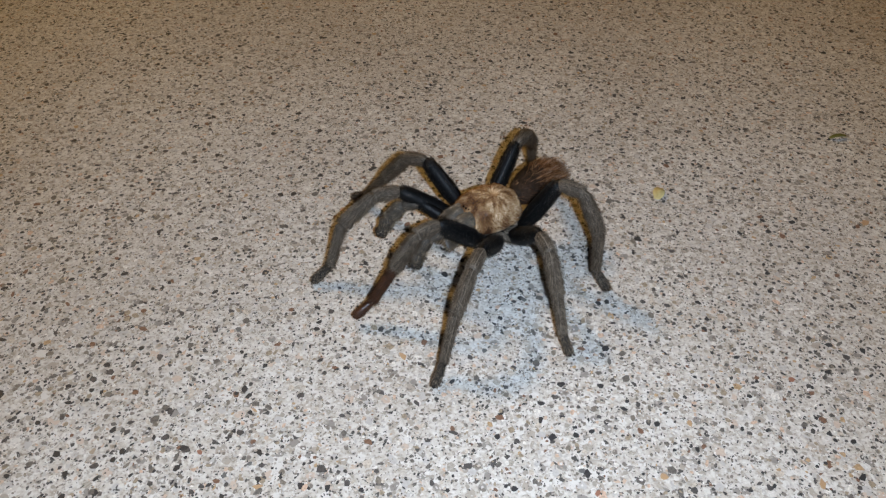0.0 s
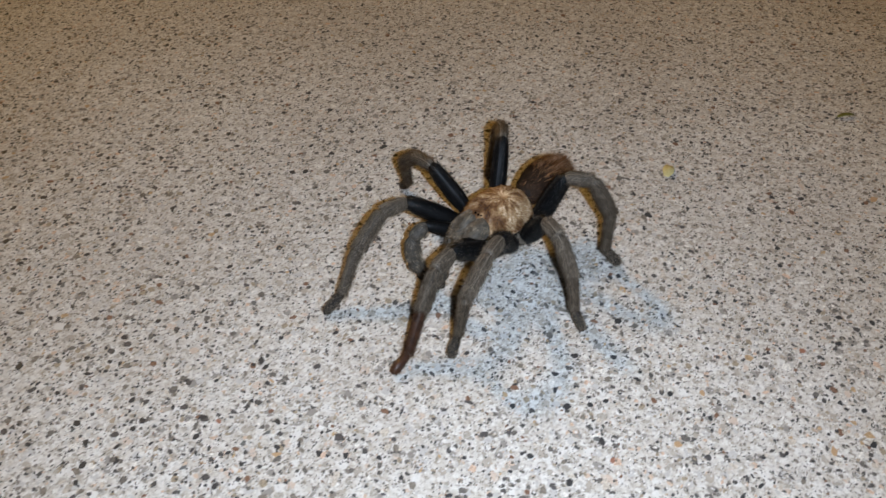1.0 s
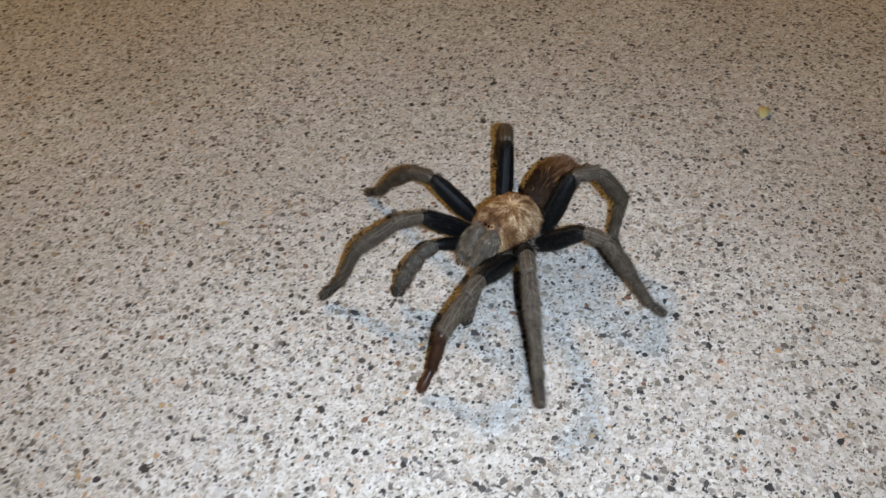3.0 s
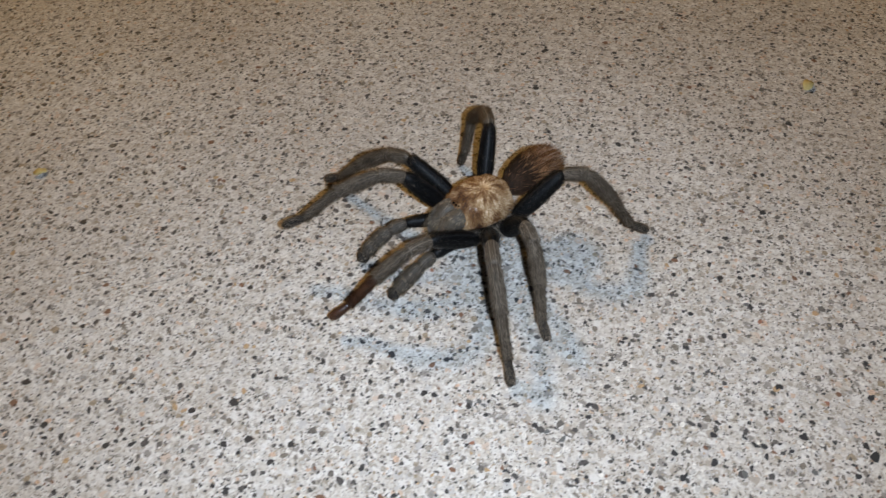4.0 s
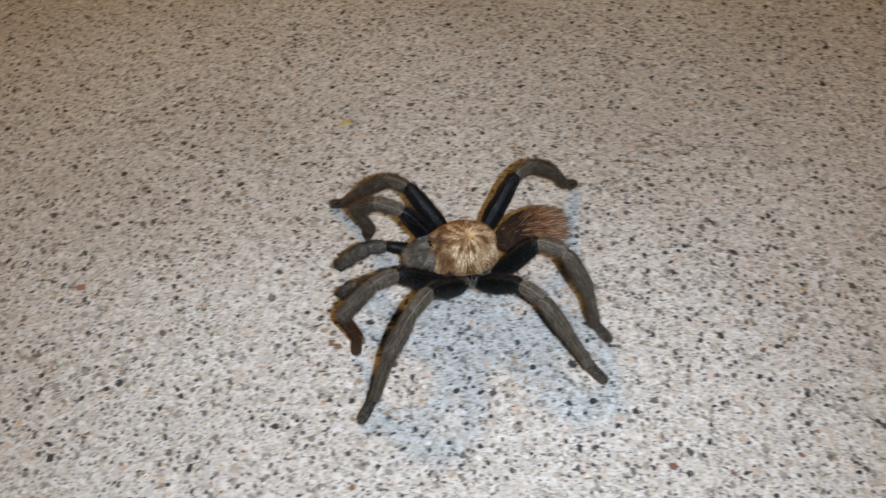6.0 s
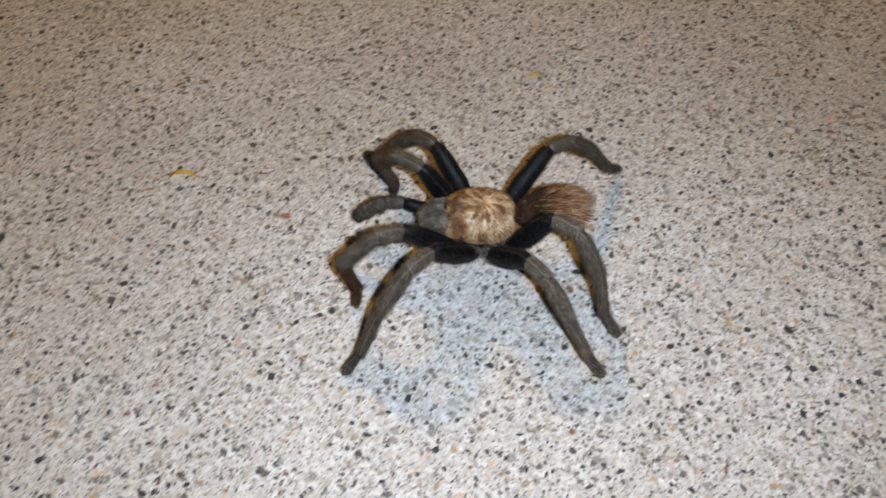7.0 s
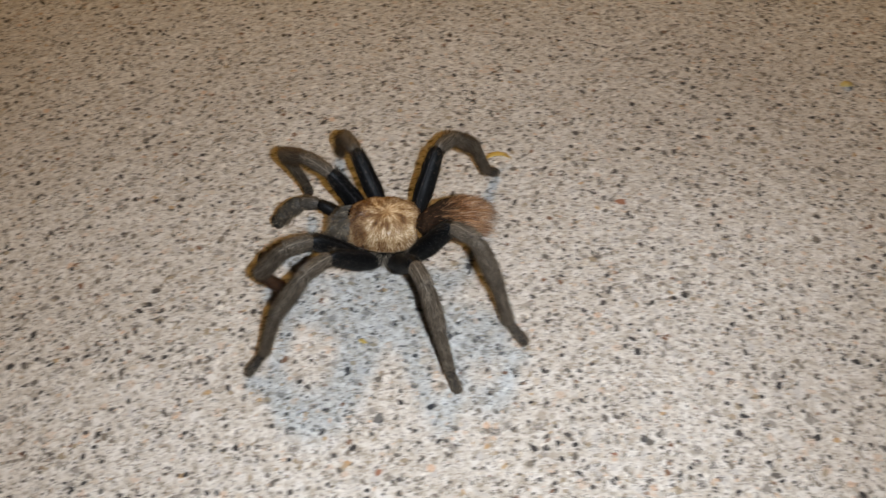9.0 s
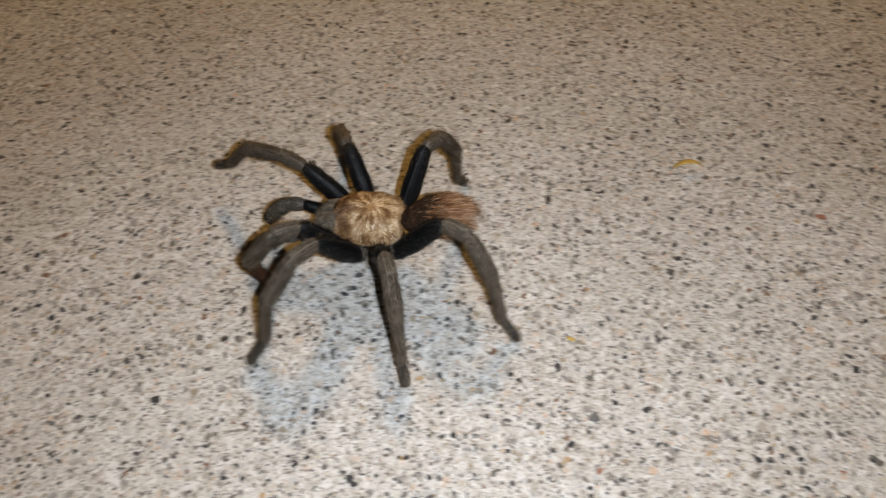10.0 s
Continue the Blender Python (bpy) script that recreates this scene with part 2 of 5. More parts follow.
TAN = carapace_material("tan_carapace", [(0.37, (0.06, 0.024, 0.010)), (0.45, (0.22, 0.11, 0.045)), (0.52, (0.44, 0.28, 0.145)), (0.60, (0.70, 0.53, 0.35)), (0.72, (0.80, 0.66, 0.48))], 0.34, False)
CHELICERA = plain_material("grey_chelicera", (0.035, 0.027, 0.019), (0.14, 0.11, 0.078), 0.55, 800, 0.4, 0.4, 0.2)
ABDOMEN = plain_material("dark_abdomen_skin", (0.010, 0.006, 0.004), (0.035, 0.02, 0.012), 0.75, 600, 0.2, 0.4)
EYE = plain_material("black_eye_gloss", (0.003, 0.003, 0.003), (0.008, 0.008, 0.008), 0.1, 400, 0.6)
HAIR_GREY = hair_material("grey_brown_bristles", [(0.0, (0.038, 0.027, 0.018)), (0.55, (0.118, 0.088, 0.060)), (1.0, (0.36, 0.28, 0.205))], 0.42, 260.0, 0.22)
HAIR_SILVER = hair_material("silvery_chelicera_hair", [(0.0, (0.03, 0.022, 0.014)), (0.55, (0.165, 0.126, 0.085)), (1.0, (0.48, 0.38, 0.27))])
HAIR_BLACK = hair_material("black_bristles", [(0.0, (0.002, 0.002, 0.002)), (0.8, (0.004, 0.0038, 0.0038)), (1.0, (0.014, 0.013, 0.012))], 0.35)
HAIR_RUST = hair_material("rust_bristles", [(0.0, (0.02, 0.010, 0.006)), (1.0, (0.13, 0.058, 0.028))])
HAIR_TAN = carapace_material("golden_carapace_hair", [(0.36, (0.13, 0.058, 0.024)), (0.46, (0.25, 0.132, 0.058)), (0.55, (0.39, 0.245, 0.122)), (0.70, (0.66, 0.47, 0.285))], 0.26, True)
HAIR_PALE = hair_material("pale_silver_hair", [(0.0, (0.07, 0.056, 0.042)), (0.5, (0.20, 0.165, 0.125)), (1.0, (0.46, 0.39, 0.31))], 0.35)
HAIR_BROWN = hair_material("dark_brown_abdomen_hair", [(0.0, (0.010, 0.006, 0.004)), (0.7, (0.035, 0.018, 0.010)), (1.0, (0.09, 0.052, 0.03))], 0.5)
HAIR_BELLY = hair_material("rusty_abdomen_hair", [(0.0, (0.03, 0.011, 0.005)), (0.5, (0.22, 0.086, 0.031)), (1.0, (0.66, 0.36, 0.17))], 0.35, 260.0, 0.2)
# pale pink paints the lamp's glow in backlit hair tips
HAIR_BACKLIT = hair_material("pinkish_backlit_hair", [(0.0, (0.28, 0.17, 0.10)), (1.0, (0.80, 0.57, 0.41))], 0.35, 260.0, 0.2)

STONE_COLOURS = {
    "charcoal": stone_material("charcoal_stone", (0.022, 0.022, 0.024), (0.06, 0.058, 0.056)),
    "slate": stone_material("slate_stone", (0.10, 0.098, 0.096), (0.19, 0.18, 0.17)),
    "ochre": stone_material("ochre_stone", (0.36, 0.22, 0.11), (0.58, 0.39, 0.22)),
    "tan": stone_material("tan_stone", (0.30, 0.23, 0.16), (0.50, 0.41, 0.30)),
    "brick": stone_material("brick_red_stone", (0.22, 0.09, 0.055), (0.40, 0.20, 0.13)),
    "quartz": stone_material("milky_quartz", (0.62, 0.58, 0.54), (0.86, 0.83, 0.79)),
}
LEAF = plain_material("dry_yellow_leaf", (0.42, 0.26, 0.05), (0.74, 0.52, 0.15), 0.6, 700, 0.3, 0.4)
PALE_LEAF = plain_material("dry_pale_leaf", (0.48, 0.38, 0.14), (0.74, 0.64, 0.32), 0.6, 700, 0.3, 0.4)
OLIVE_LEAF = plain_material("dry_olive_leaf", (0.10, 0.11, 0.03), (0.24, 0.25, 0.08), 0.6, 700, 0.3, 0.4)


# ---- mesh helpers ----
def mesh_from(name, verts, faces, slots, index=None, smooth=True):
    me = bpy.data.meshes.new(name)
    me.from_pydata([tuple(v) for v in verts], [], faces)
    for s in slots:
        me.materials.append(s)
    if index is not None:
        me.polygons.foreach_set("material_index", index)
    me.polygons.foreach_set("use_smooth", [smooth] * len(me.polygons))
    me.update()
    return me


def part(name, me, parent, label="", at=(0, 0, 0)):
    ob = new(name, me)
    ob.parent = parent
    ob.location = at
    return tagged(ob, label)


class Shape:
    """Collects rings, bristles and their materials into one mesh."""

    def __init__(self):
        self.verts, self.faces, self.index = [], [], []

    def lathe(self, rings, sides=14, slot=lambda u: 0):
        """rings: (centre, half width, half height, along axis frame) swept into a closed skin."""
        base = len(self.verts)
        for c, ry, rz, ey, ez in rings:
            for k in range(sides):
                a = 2 * math.pi * k / sides
                self.verts.append(Vector(c) + ey * (ry * math.cos(a)) + ez * (rz * math.sin(a)))
        n = len(rings)
        for i in range(n - 1):
            for k in range(sides):
                a, b = base + i * sides + k, base + i * sides + (k + 1) % sides
                self.faces.append((a, b, b + sides, a + sides))
                self.index.append(slot((i + 0.5) / (n - 1)))
        self.faces.append(tuple(base + k for k in reversed(range(sides))))
        self.faces.append(tuple(base + (n - 1) * sides + k for k in range(sides)))
        self.index += [slot(0.0), slot(1.0)]

    def bristle(self, root, tip, width, slot, bend=Vector((0, 0, 0))):
        """A bent three-sided spike."""
        d = (tip - root).normalized()
        s = d.orthogonal().normalized() * width
        t = d.cross(s)
        i = len(self.verts)
        mid = (root + tip) * 0.5 + bend
        self.verts += [root + s, root - s * 0.5 + t * 0.87, root - s * 0.5 - t * 0.87,
                       mid + s * 0.7, mid - s * 0.35 + t * 0.6, mid - s * 0.35 - t * 0.6, tip]
        for a, b in ((0, 1), (1, 2), (2, 0)):
            self.faces.append((i + a, i + b, i + b + 3, i + a + 3))
            self.faces.append((i + a + 3, i + b + 3, i + 6))
        self.index += [slot] * 6

    def fine_hair(self, root, tip, width, slot):
        """A straight three-sided hair."""
        d = (tip - root).normalized()
        s = d.orthogonal().normalized() * width
        t = d.cross(s)
        i = len(self.verts)
        self.verts += [root + s, root - s * 0.5 + t * 0.87, root - s * 0.5 - t * 0.87, tip]
        self.faces += [(i, i + 1, i + 3), (i + 1, i + 2, i + 3), (i + 2, i, i + 3)]
        self.index += [slot] * 3

    def mesh(self, name, slots):
        return mesh_from(name, self.verts, self.faces, slots, self.index)


X, Y, Z = Vector((1, 0, 0)), Vector((0, 1, 0)), Vector((0, 0, 1))


def profile_at(profile, u):
    for (u0, r0), (u1, r1) in zip(profile, profile[1:]):
        if u <= u1:
            f = (u - u0) / (u1 - u0)
            return r0 + (r1 - r0) * (f * f * (3 - 2 * f))
    return profile[-1][1]


def leg_segment(name, length, radius, profile, skin, hair, count, hair_len, seed, ring=False, lean=0.74, width=0.00006, belly=None, fuzz=0, fuzz_len=0.0024, spur=False, cuff=0, band=0, mixed=0.0):
    """One leg segment along +x, from its joint at the origin: round-ended, clothed in bristles that lean to its tip and in longer fine hair that stands off."""
    rng = random.Random(seed)
    s = Shape()
    n, over = 19, 0.45 * radius / length
    rings = []
    for i in range(n):
        u = -over + (1 + 2 * over) * (0.5 - 0.5 * math.cos(math.pi * i / (n - 1)))
        r = radius * profile_at(profile, min(1, max(0, u)))
        e = min(1.0, min(u + over, 1 + over - u) / (2.2 * over))
        r *= max(0.25, math.sqrt(max(0.0, 1 - (1 - e) ** 2)))
        rings.append((X * (u * length), r * 0.94, r * 1.04, Y, Z))
    s.lathe(rings, 14, lambda u: 2 if ring and 0.76 < u < 0.84 else 0)
    if spur:
        s.lathe([(Vector((length * (0.80 + 0.10 * k / 4), 0.0004, -radius * (0.55 + 0.95 * k / 4))), 0.0013 * w, 0.0014 * w, Y, X) for k, w in enumerate((0.9, 1.0, 0.95, 0.8, 0.4))], 10)
    for k in range(count + fuzz):
        stand = k >= count
        u, a = rng.random() ** 0.9, rng.uniform(0, 2 * math.pi)
        r = radius * profile_at(profile, u)
        out = Y * (math.cos(a) * 0.94) + Z * (math.sin(a) * 1.04)
        root = X * (u * length) + out * (r * 0.97)
        jitter = Vector((rng.uniform(-1, 1), rng.uniform(-1, 1), rng.uniform(-1, 1))) * 0.18
        if stand:
            h, tilt = fuzz_len * rng.uniform(0.4, 1.2), rng.uniform(0.42, 0.80)
        else:
            h, tilt = hair_len * rng.uniform(0.45, 1.25), lean
        if belly and math.sin(a) < -0.2:
            h *= belly
        way = (out.normalized() * (1 - tilt) + X * tilt + jitter).normalized()
        if stand:
            # towards a femur's knee the black hair gives way to grey
            grey = mixed and rng.random() < mixed * (0.2 + max(0.0, u - 0.62) * 2.1)
            s.fine_hair(root, root + way * h, 0.000032 * rng.uniform(0.7, 1.3), 4 if grey else 1)
        else:
            s.bristle(root, root + way * h, width * rng.uniform(0.7, 1.3), 1, X * (h * 0.06))
    for k in range(cuff + band):
        # pale hair: a cuff round the segment's root, a thin band at its end
        a = rng.uniform(0, 2 * math.pi)
        u = rng.uniform(0.0, 0.07) if k < cuff else rng.uniform(0.945, 0.99)
        r = radius * profile_at(profile, u)
        out = Y * (math.cos(a) * 0.94) + Z * (math.sin(a) * 1.04)
        root = X * (u * length) + out * (r * (0.98 if k < cuff else 1.04))
        way = (out * 0.75 + X * rng.uniform(-0.5, 0.5) if k < cuff else out * 0.2 + X * 0.8).normalized()
        s.fine_hair(root, root + way * (rng.uniform(0.0008, 0.0020) if k < cuff else rng.uniform(0.0004, 0.0008)), 0.00007, 3)
    return s.mesh(name, [skin, hair, RING, HAIR_PALE, HAIR_GREY])


# ---- setting: the concrete slab ----
STONES = [  # colour, then place and half width, millimetres, of the stones that stand out, stretch by stretch of the walk
    ("charcoal", [
        (116.1, 106.2, 1.3), (114.3, 94.4, 1.5), (90.0, 137.7, 1.4), (88.0, 91.0, 1.2), (69.1, 102.5, 1.0), (64.1, 41.0, 2.8), (58.7, 111.2, 1.2),
        (49.9, 116.6, 1.5), (47.3, 140.8, 1.7), (39.9, 62.5, 1.3), (38.6, 108.2, 1.3), (33.8, 106.8, 1.2), (31.3, 40.9, 1.5), (29.2, 40.7, 1.2),
        (14.2, 88.8, 1.2), (10.1, 105.8, 1.2), (8.0, 156.1, 1.1), (5.6, 28.2, 1.4), (-4.9, 23.1, 1.2), (-7.6, 73.9, 1.3), (-10.1, 74.6, 1.4),
        (-22.7, 116.1, 1.2), (-22.9, 25.5, 1.0), (-34.1, 16.5, 1.2), (-38.4, 88.0, 1.2), (-46.2, 22.1, 1.2), (-47.2, 24.8, 1.2), (-51.9, 49.7, 1.1),
        (-52.4, 91.4, 0.8), (-59.7, 45.5, 1.4),
    ]),
    ("charcoal", [
        (-59.7, 99.1, 1.2), (-64.4, 36.8, 1.2), (-64.6, 27.3, 1.0), (-67.7, 85.0, 1.2), (-70.5, 8.8, 1.2), (-72.1, 88.6, 1.2), (-78.3, 69.6, 1.2),
        (-79.0, 13.8, 1.2), (-81.4, 88.2, 1.0), (-81.5, 113.9, 1.2), (-89.8, 21.1, 1.3), (-92.4, 103.9, 1.3), (-95.2, 91.2, 1.2), (-95.7, 9.5, 1.2),
        (-98.0, 101.3, 1.0), (-100.1, 98.9, 1.3), (-101.9, 95.9, 1.2), (-104.8, 89.6, 1.2), (-106.0, 8.8, 1.0), (-106.7, 137.8, 1.2), (-112.4, 78.4, 1.2),
        (-112.5, 37.7, 1.2), (-113.6, 119.8, 1.2), (-114.0, 91.0, 1.2), (-115.6, 70.9, 1.2), (-122.6, 115.6, 1.3), (-122.8, 48.9, 1.1), (-123.6, 5.9, 1.2),
        (-128.3, 10.9, 1.2), (-128.9, 108.2, 1.1),
    ]),
    ("charcoal", [
        (-130.4, 90.2, 1.2), (-145.0, 117.9, 1.5), (-147.1, 105.1, 1.4), (-156.6, 14.4, 1.2), (-156.8, -23.9, 1.3), (-162.9, 8.3, 0.9), (-167.2, 2.7, 1.2),
        (-174.0, -32.8, 1.2), (-175.7, 3.0, 1.2), (-176.4, -25.0, 1.2), (-183.9, 21.9, 1.3), (-186.6, -27.0, 1.1), (-188.9, 20.9, 1.3), (-207.9, -31.7, 1.2),
        (-211.2, 52.2, 1.2), (-214.9, -1.3, 1.2), (-216.8, -4.0, 1.2), (-219.5, -52.2, 1.2), (-220.8, -4.6, 1.5), (-238.7, -49.2, 1.5), (-241.1, -39.2, 1.1),
        (-253.5, -1.7, 1.2), (-255.1, -61.5, 0.9), (-256.6, 16.5, 1.2), (-260.2, -63.8, 0.9), (-272.3, -57.9, 1.1), (-285.9, -75.3, 1.2), (-294.3, -69.5, 1.2),
        (-295.8, -50.0, 1.0), (-312.4, -46.0, 1.0),
    ]),
    ("charcoal", [
        (-318.6, -63.7, 1.3), (-325.7, -84.0, 1.2), (-333.3, -84.1, 1.0), (-337.1, -105.8, 1.2), (-340.5, -83.2, 0.8), (-350.4, -79.6, 0.8), (-361.8, -107.6, 1.1),
        (-394.3, -113.9, 1.2), (-410.3, -138.3, 1.3), (-415.3, -128.8, 1.1), (-415.3, -140.9, 1.0), (-416.1, -113.0, 1.2), (-417.0, -125.6, 1.4), (-422.0, -152.8, 1.2),
        (-426.9, -155.5, 1.3), (-439.3, -142.0, 1.2), (-443.4, -110.0, 1.2), (-447.5, -114.1, 1.4), (-485.1, -149.0, 1.2),
    ]),
    ("slate", [
        (75.1, 156.6, 1.3), (34.0, 94.8, 1.4), (24.3, 31.1, 1.4), (21.6, 162.6, 1.3), (7.0, 139.1, 1.2), (-29.9, 37.1, 1.5), (-34.8, 38.9, 1.2),
        (-55.0, 46.0, 1.2), (-56.5, 47.4, 1.2), (-59.6, 46.7, 1.5), (-62.1, 95.5, 1.1), (-65.5, 32.6, 1.3), (-68.6, 91.7, 1.1), (-76.2, 146.7, 1.6),
        (-83.7, 83.7, 1.4), (-88.4, 72.6, 1.5), (-113.6, 7.9, 1.3), (-119.9, 49.2, 1.1), (-129.9, 51.4, 1.1), (-133.8, 120.9, 1.6), (-145.0, 154.1, 2.0),
        (-147.8, -22.2, 1.0), (-183.5, 5.7, 1.4), (-198.3, -31.1, 1.5), (-202.6, -33.1, 1.2), (-206.2, -35.4, 1.1), (-238.0, -50.1, 1.2), (-271.9, -57.7, 1.0),
        (-286.8, -50.1, 1.1), (-295.3, -82.2, 1.2),
    ]),
    ("slate", [
        (-296.6, -44.1, 1.4), (-320.7, -48.6, 1.0), (-340.5, -71.2, 1.4), (-345.2, -85.0, 2.0), (-374.4, -124.4, 1.1), (-385.2, -96.6, 1.1), (-448.7, -148.6, 1.2),
        (-483.0, -168.9, 2.0),
    ]),
    ("ochre", [
        (159.5, 207.0, 2.1), (102.1, 91.5, 2.1), (68.7, 111.8, 1.5), (57.3, 93.4, 1.5), (-20.0, 136.2, 1.9), (-58.2, 88.3, 1.5), (-64.0, 113.9, 1.3),
        (-132.2, 43.3, 1.2), (-149.1, 34.5, 1.5), (-167.0, -23.8, 1.1), (-222.6, -34.1, 1.5), (-269.8, -47.3, 1.3), (-312.4, -79.4, 1.1), (-323.5, 32.1, 1.5),
        (-346.2, -101.8, 1.6), (-365.2, -93.5, 1.0), (-414.0, -153.8, 1.4),
    ]),
    ("tan", [
        (38.6, 68.6, 1.7), (37.1, 67.5, 1.8), (14.3, 63.5, 1.4), (-108.9, 98.8, 1.5), (-110.3, 106.6, 1.5), (-149.1, 34.3, 1.2), (-251.1, -39.4, 1.4),
        (-260.5, 89.9, 1.6), (-309.3, -80.0, 1.1), (-346.3, -102.4, 1.8), (-363.3, -111.5, 1.1), (-397.5, -101.3, 1.4), (-420.9, -85.9, 1.2),
    ]),
    ("brick", [
        (105.1, 128.9, 1.3), (53.9, 57.8, 1.3), (38.0, 50.4, 1.2), (37.8, 87.9, 1.4), (-57.6, 32.7, 1.3), (-77.4, 98.9, 1.3), (-148.4, -14.5, 1.0),
        (-278.6, -65.8, 1.3), (-307.2, 29.3, 2.2), (-336.9, -99.7, 1.5), (-391.9, -128.5, 0.8),
    ]),
    ("quartz", [
        (109.2, 125.2, 1.0), (41.4, 104.3, 1.2), (-46.8, 97.4, 1.2), (-321.7, 41.0, 1.7), (-351.9, -63.9, 1.1),
    ]),
    ("charcoal", [
        (39.0, 62.7, 1.6), (28.4, 41.1, 1.6), (6.5, 28.7, 1.5), (25.4, 43.6, 1.0), (52.9, 44.2, 1.1), (57.6, 33.8, 1.4), (57.1, 37.3, 1.1), (48.4, 55.9, 0.9), (15.4, 28.5, 1.0), (29.4, 53.0, 0.8),
    ]),
    ("slate", [
        (44.9, 33.9, 1.3), (46.7, 34.9, 1.1), (11.6, 58.6, 1.0), (12.5, 61.9, 1.2), (23.9, 31.2, 1.6),
    ]),
    ("tan", [
        (52.7, 54.8, 1.4), (52.9, 57.2, 1.5), (19.1, 54.5, 1.2),
    ]),
]


def build_ground():
    bm = bmesh.new()
    bmesh.ops.create_grid(bm, x_segments=8, y_segments=8, size=40.0)
    me = bpy.data.meshes.new("ground")
    bm.to_mesh(me)
    bm.free()
    me.materials.append(CONCRETE)
    return tagged(new("ground", me), "speckled grey-beige exposed aggregate concrete slab at night", "concrete floor", "", "structure")


def in_view(x, y):
    """The strip of slab along which the spider walks."""
    a, b = -0.205 + 0.32 * (x + 0.33), 0.30 + 0.62 * (x + 0.33)
    return -0.78 < x < 0.36 and a - 0.02 < y < max(0.20, min(0.62, b + 0.10))


def chip_outline(rng, size):
    n = rng.choice((5, 6, 6, 7))
    turn, long = rng.uniform(0, 6.28), rng.uniform(0.42, 1.0)
    pts = []
    for k in range(n):
        a = 2 * math.pi * (k + rng.uniform(-0.28, 0.28)) / n
        r = size * rng.uniform(0.66, 1.2)
        x, y = r * math.cos(a), r * math.sin(a) * long
        pts.append((x * math.cos(turn) - y * math.sin(turn), x * math.sin(turn) + y * math.cos(turn)))
    return pts


def build_chips(ground):
    """The small stones of the slab: flat cut chips that stand a hair proud of the paste."""
    rng = random.Random(5)
    verts, faces = [], []
    count = 0
    while count < 95000:
        x, y = rng.uniform(-0.78, 0.36), rng.uniform(-0.4, 0.66)
        if not in_view(x, y):
            continue
        count += 1
        size = min(0.0017, 0.00046 + 0.00035 * rng.expovariate(1.0))
        h = 0.00004 + 0.00008 * rng.random()
        o = chip_outline(rng, size)
        i, n = len(verts), len(o)
        verts += [(x + a, y + b, -0.0003) for a, b in o] + [(x + a * 0.88, y + b * 0.88, h) for a, b in o]
        faces += [(i + k, i + (k + 1) % n, i + n + (k + 1) % n, i + n + k) for k in range(n)]
        faces.append(tuple(range(i + n, i + 2 * n)))
    ob = part("stone_chips", mesh_from("stone_chips", verts, faces, [CHIPS], None, False), ground, "charcoal, tan and cream stone chips in the concrete")
    return tagged(ob, kind="stuff")


def build_pebbles(ground):
    """The larger stones, one by one: those that stand out at their places, and others strewn between."""
    rng = random.Random(11)
    outlines = [chip_outline(rng, 1.0) for _ in range(9)]

    def shape(o, material):
        n = len(o)
        verts = [(a, b, -0.3) for a, b in o] + [(a * 0.95, b * 0.95, 0.03) for a, b in o] + [(a * 0.8, b * 0.8, 0.07) for a, b in o]
        faces = [(r * n + k, r * n + (k + 1) % n, (r + 1) * n + (k + 1) % n, (r + 1) * n + k) for r in (0, 1) for k in range(n)] + [tuple(range(2 * n, 3 * n))]
        return mesh_from("stone", verts, faces, [material], None, False)

    def lay(me, x, y, size):
        ob = part("stone", me, ground, "", (x, y, 0.0001))
        ob.scale, ob.rotation_euler = (size, size * rng.uniform(0.62, 1), 0.0016), (0, 0, rng.uniform(0, 6.28))
    for colour, places in STONES:
        shapes = [shape(o, STONE_COLOURS[colour]) for o in outlines[:5]]
        for x, y, size in places:
            lay(rng.choice(shapes), x / 1000, y / 1000, size / 1000)
    shapes = [shape(o, PEBBLE) for o in outlines]
    made = 0
    while made < 40:
        x, y = rng.uniform(-0.62, 0.16), rng.uniform(-0.2, 0.4)
        if in_view(x, y) and y < 0.26 + 0.45 * x:
            made += 1
            lay(rng.choice(shapes), x, y, rng.uniform(0.0008, 0.0015))


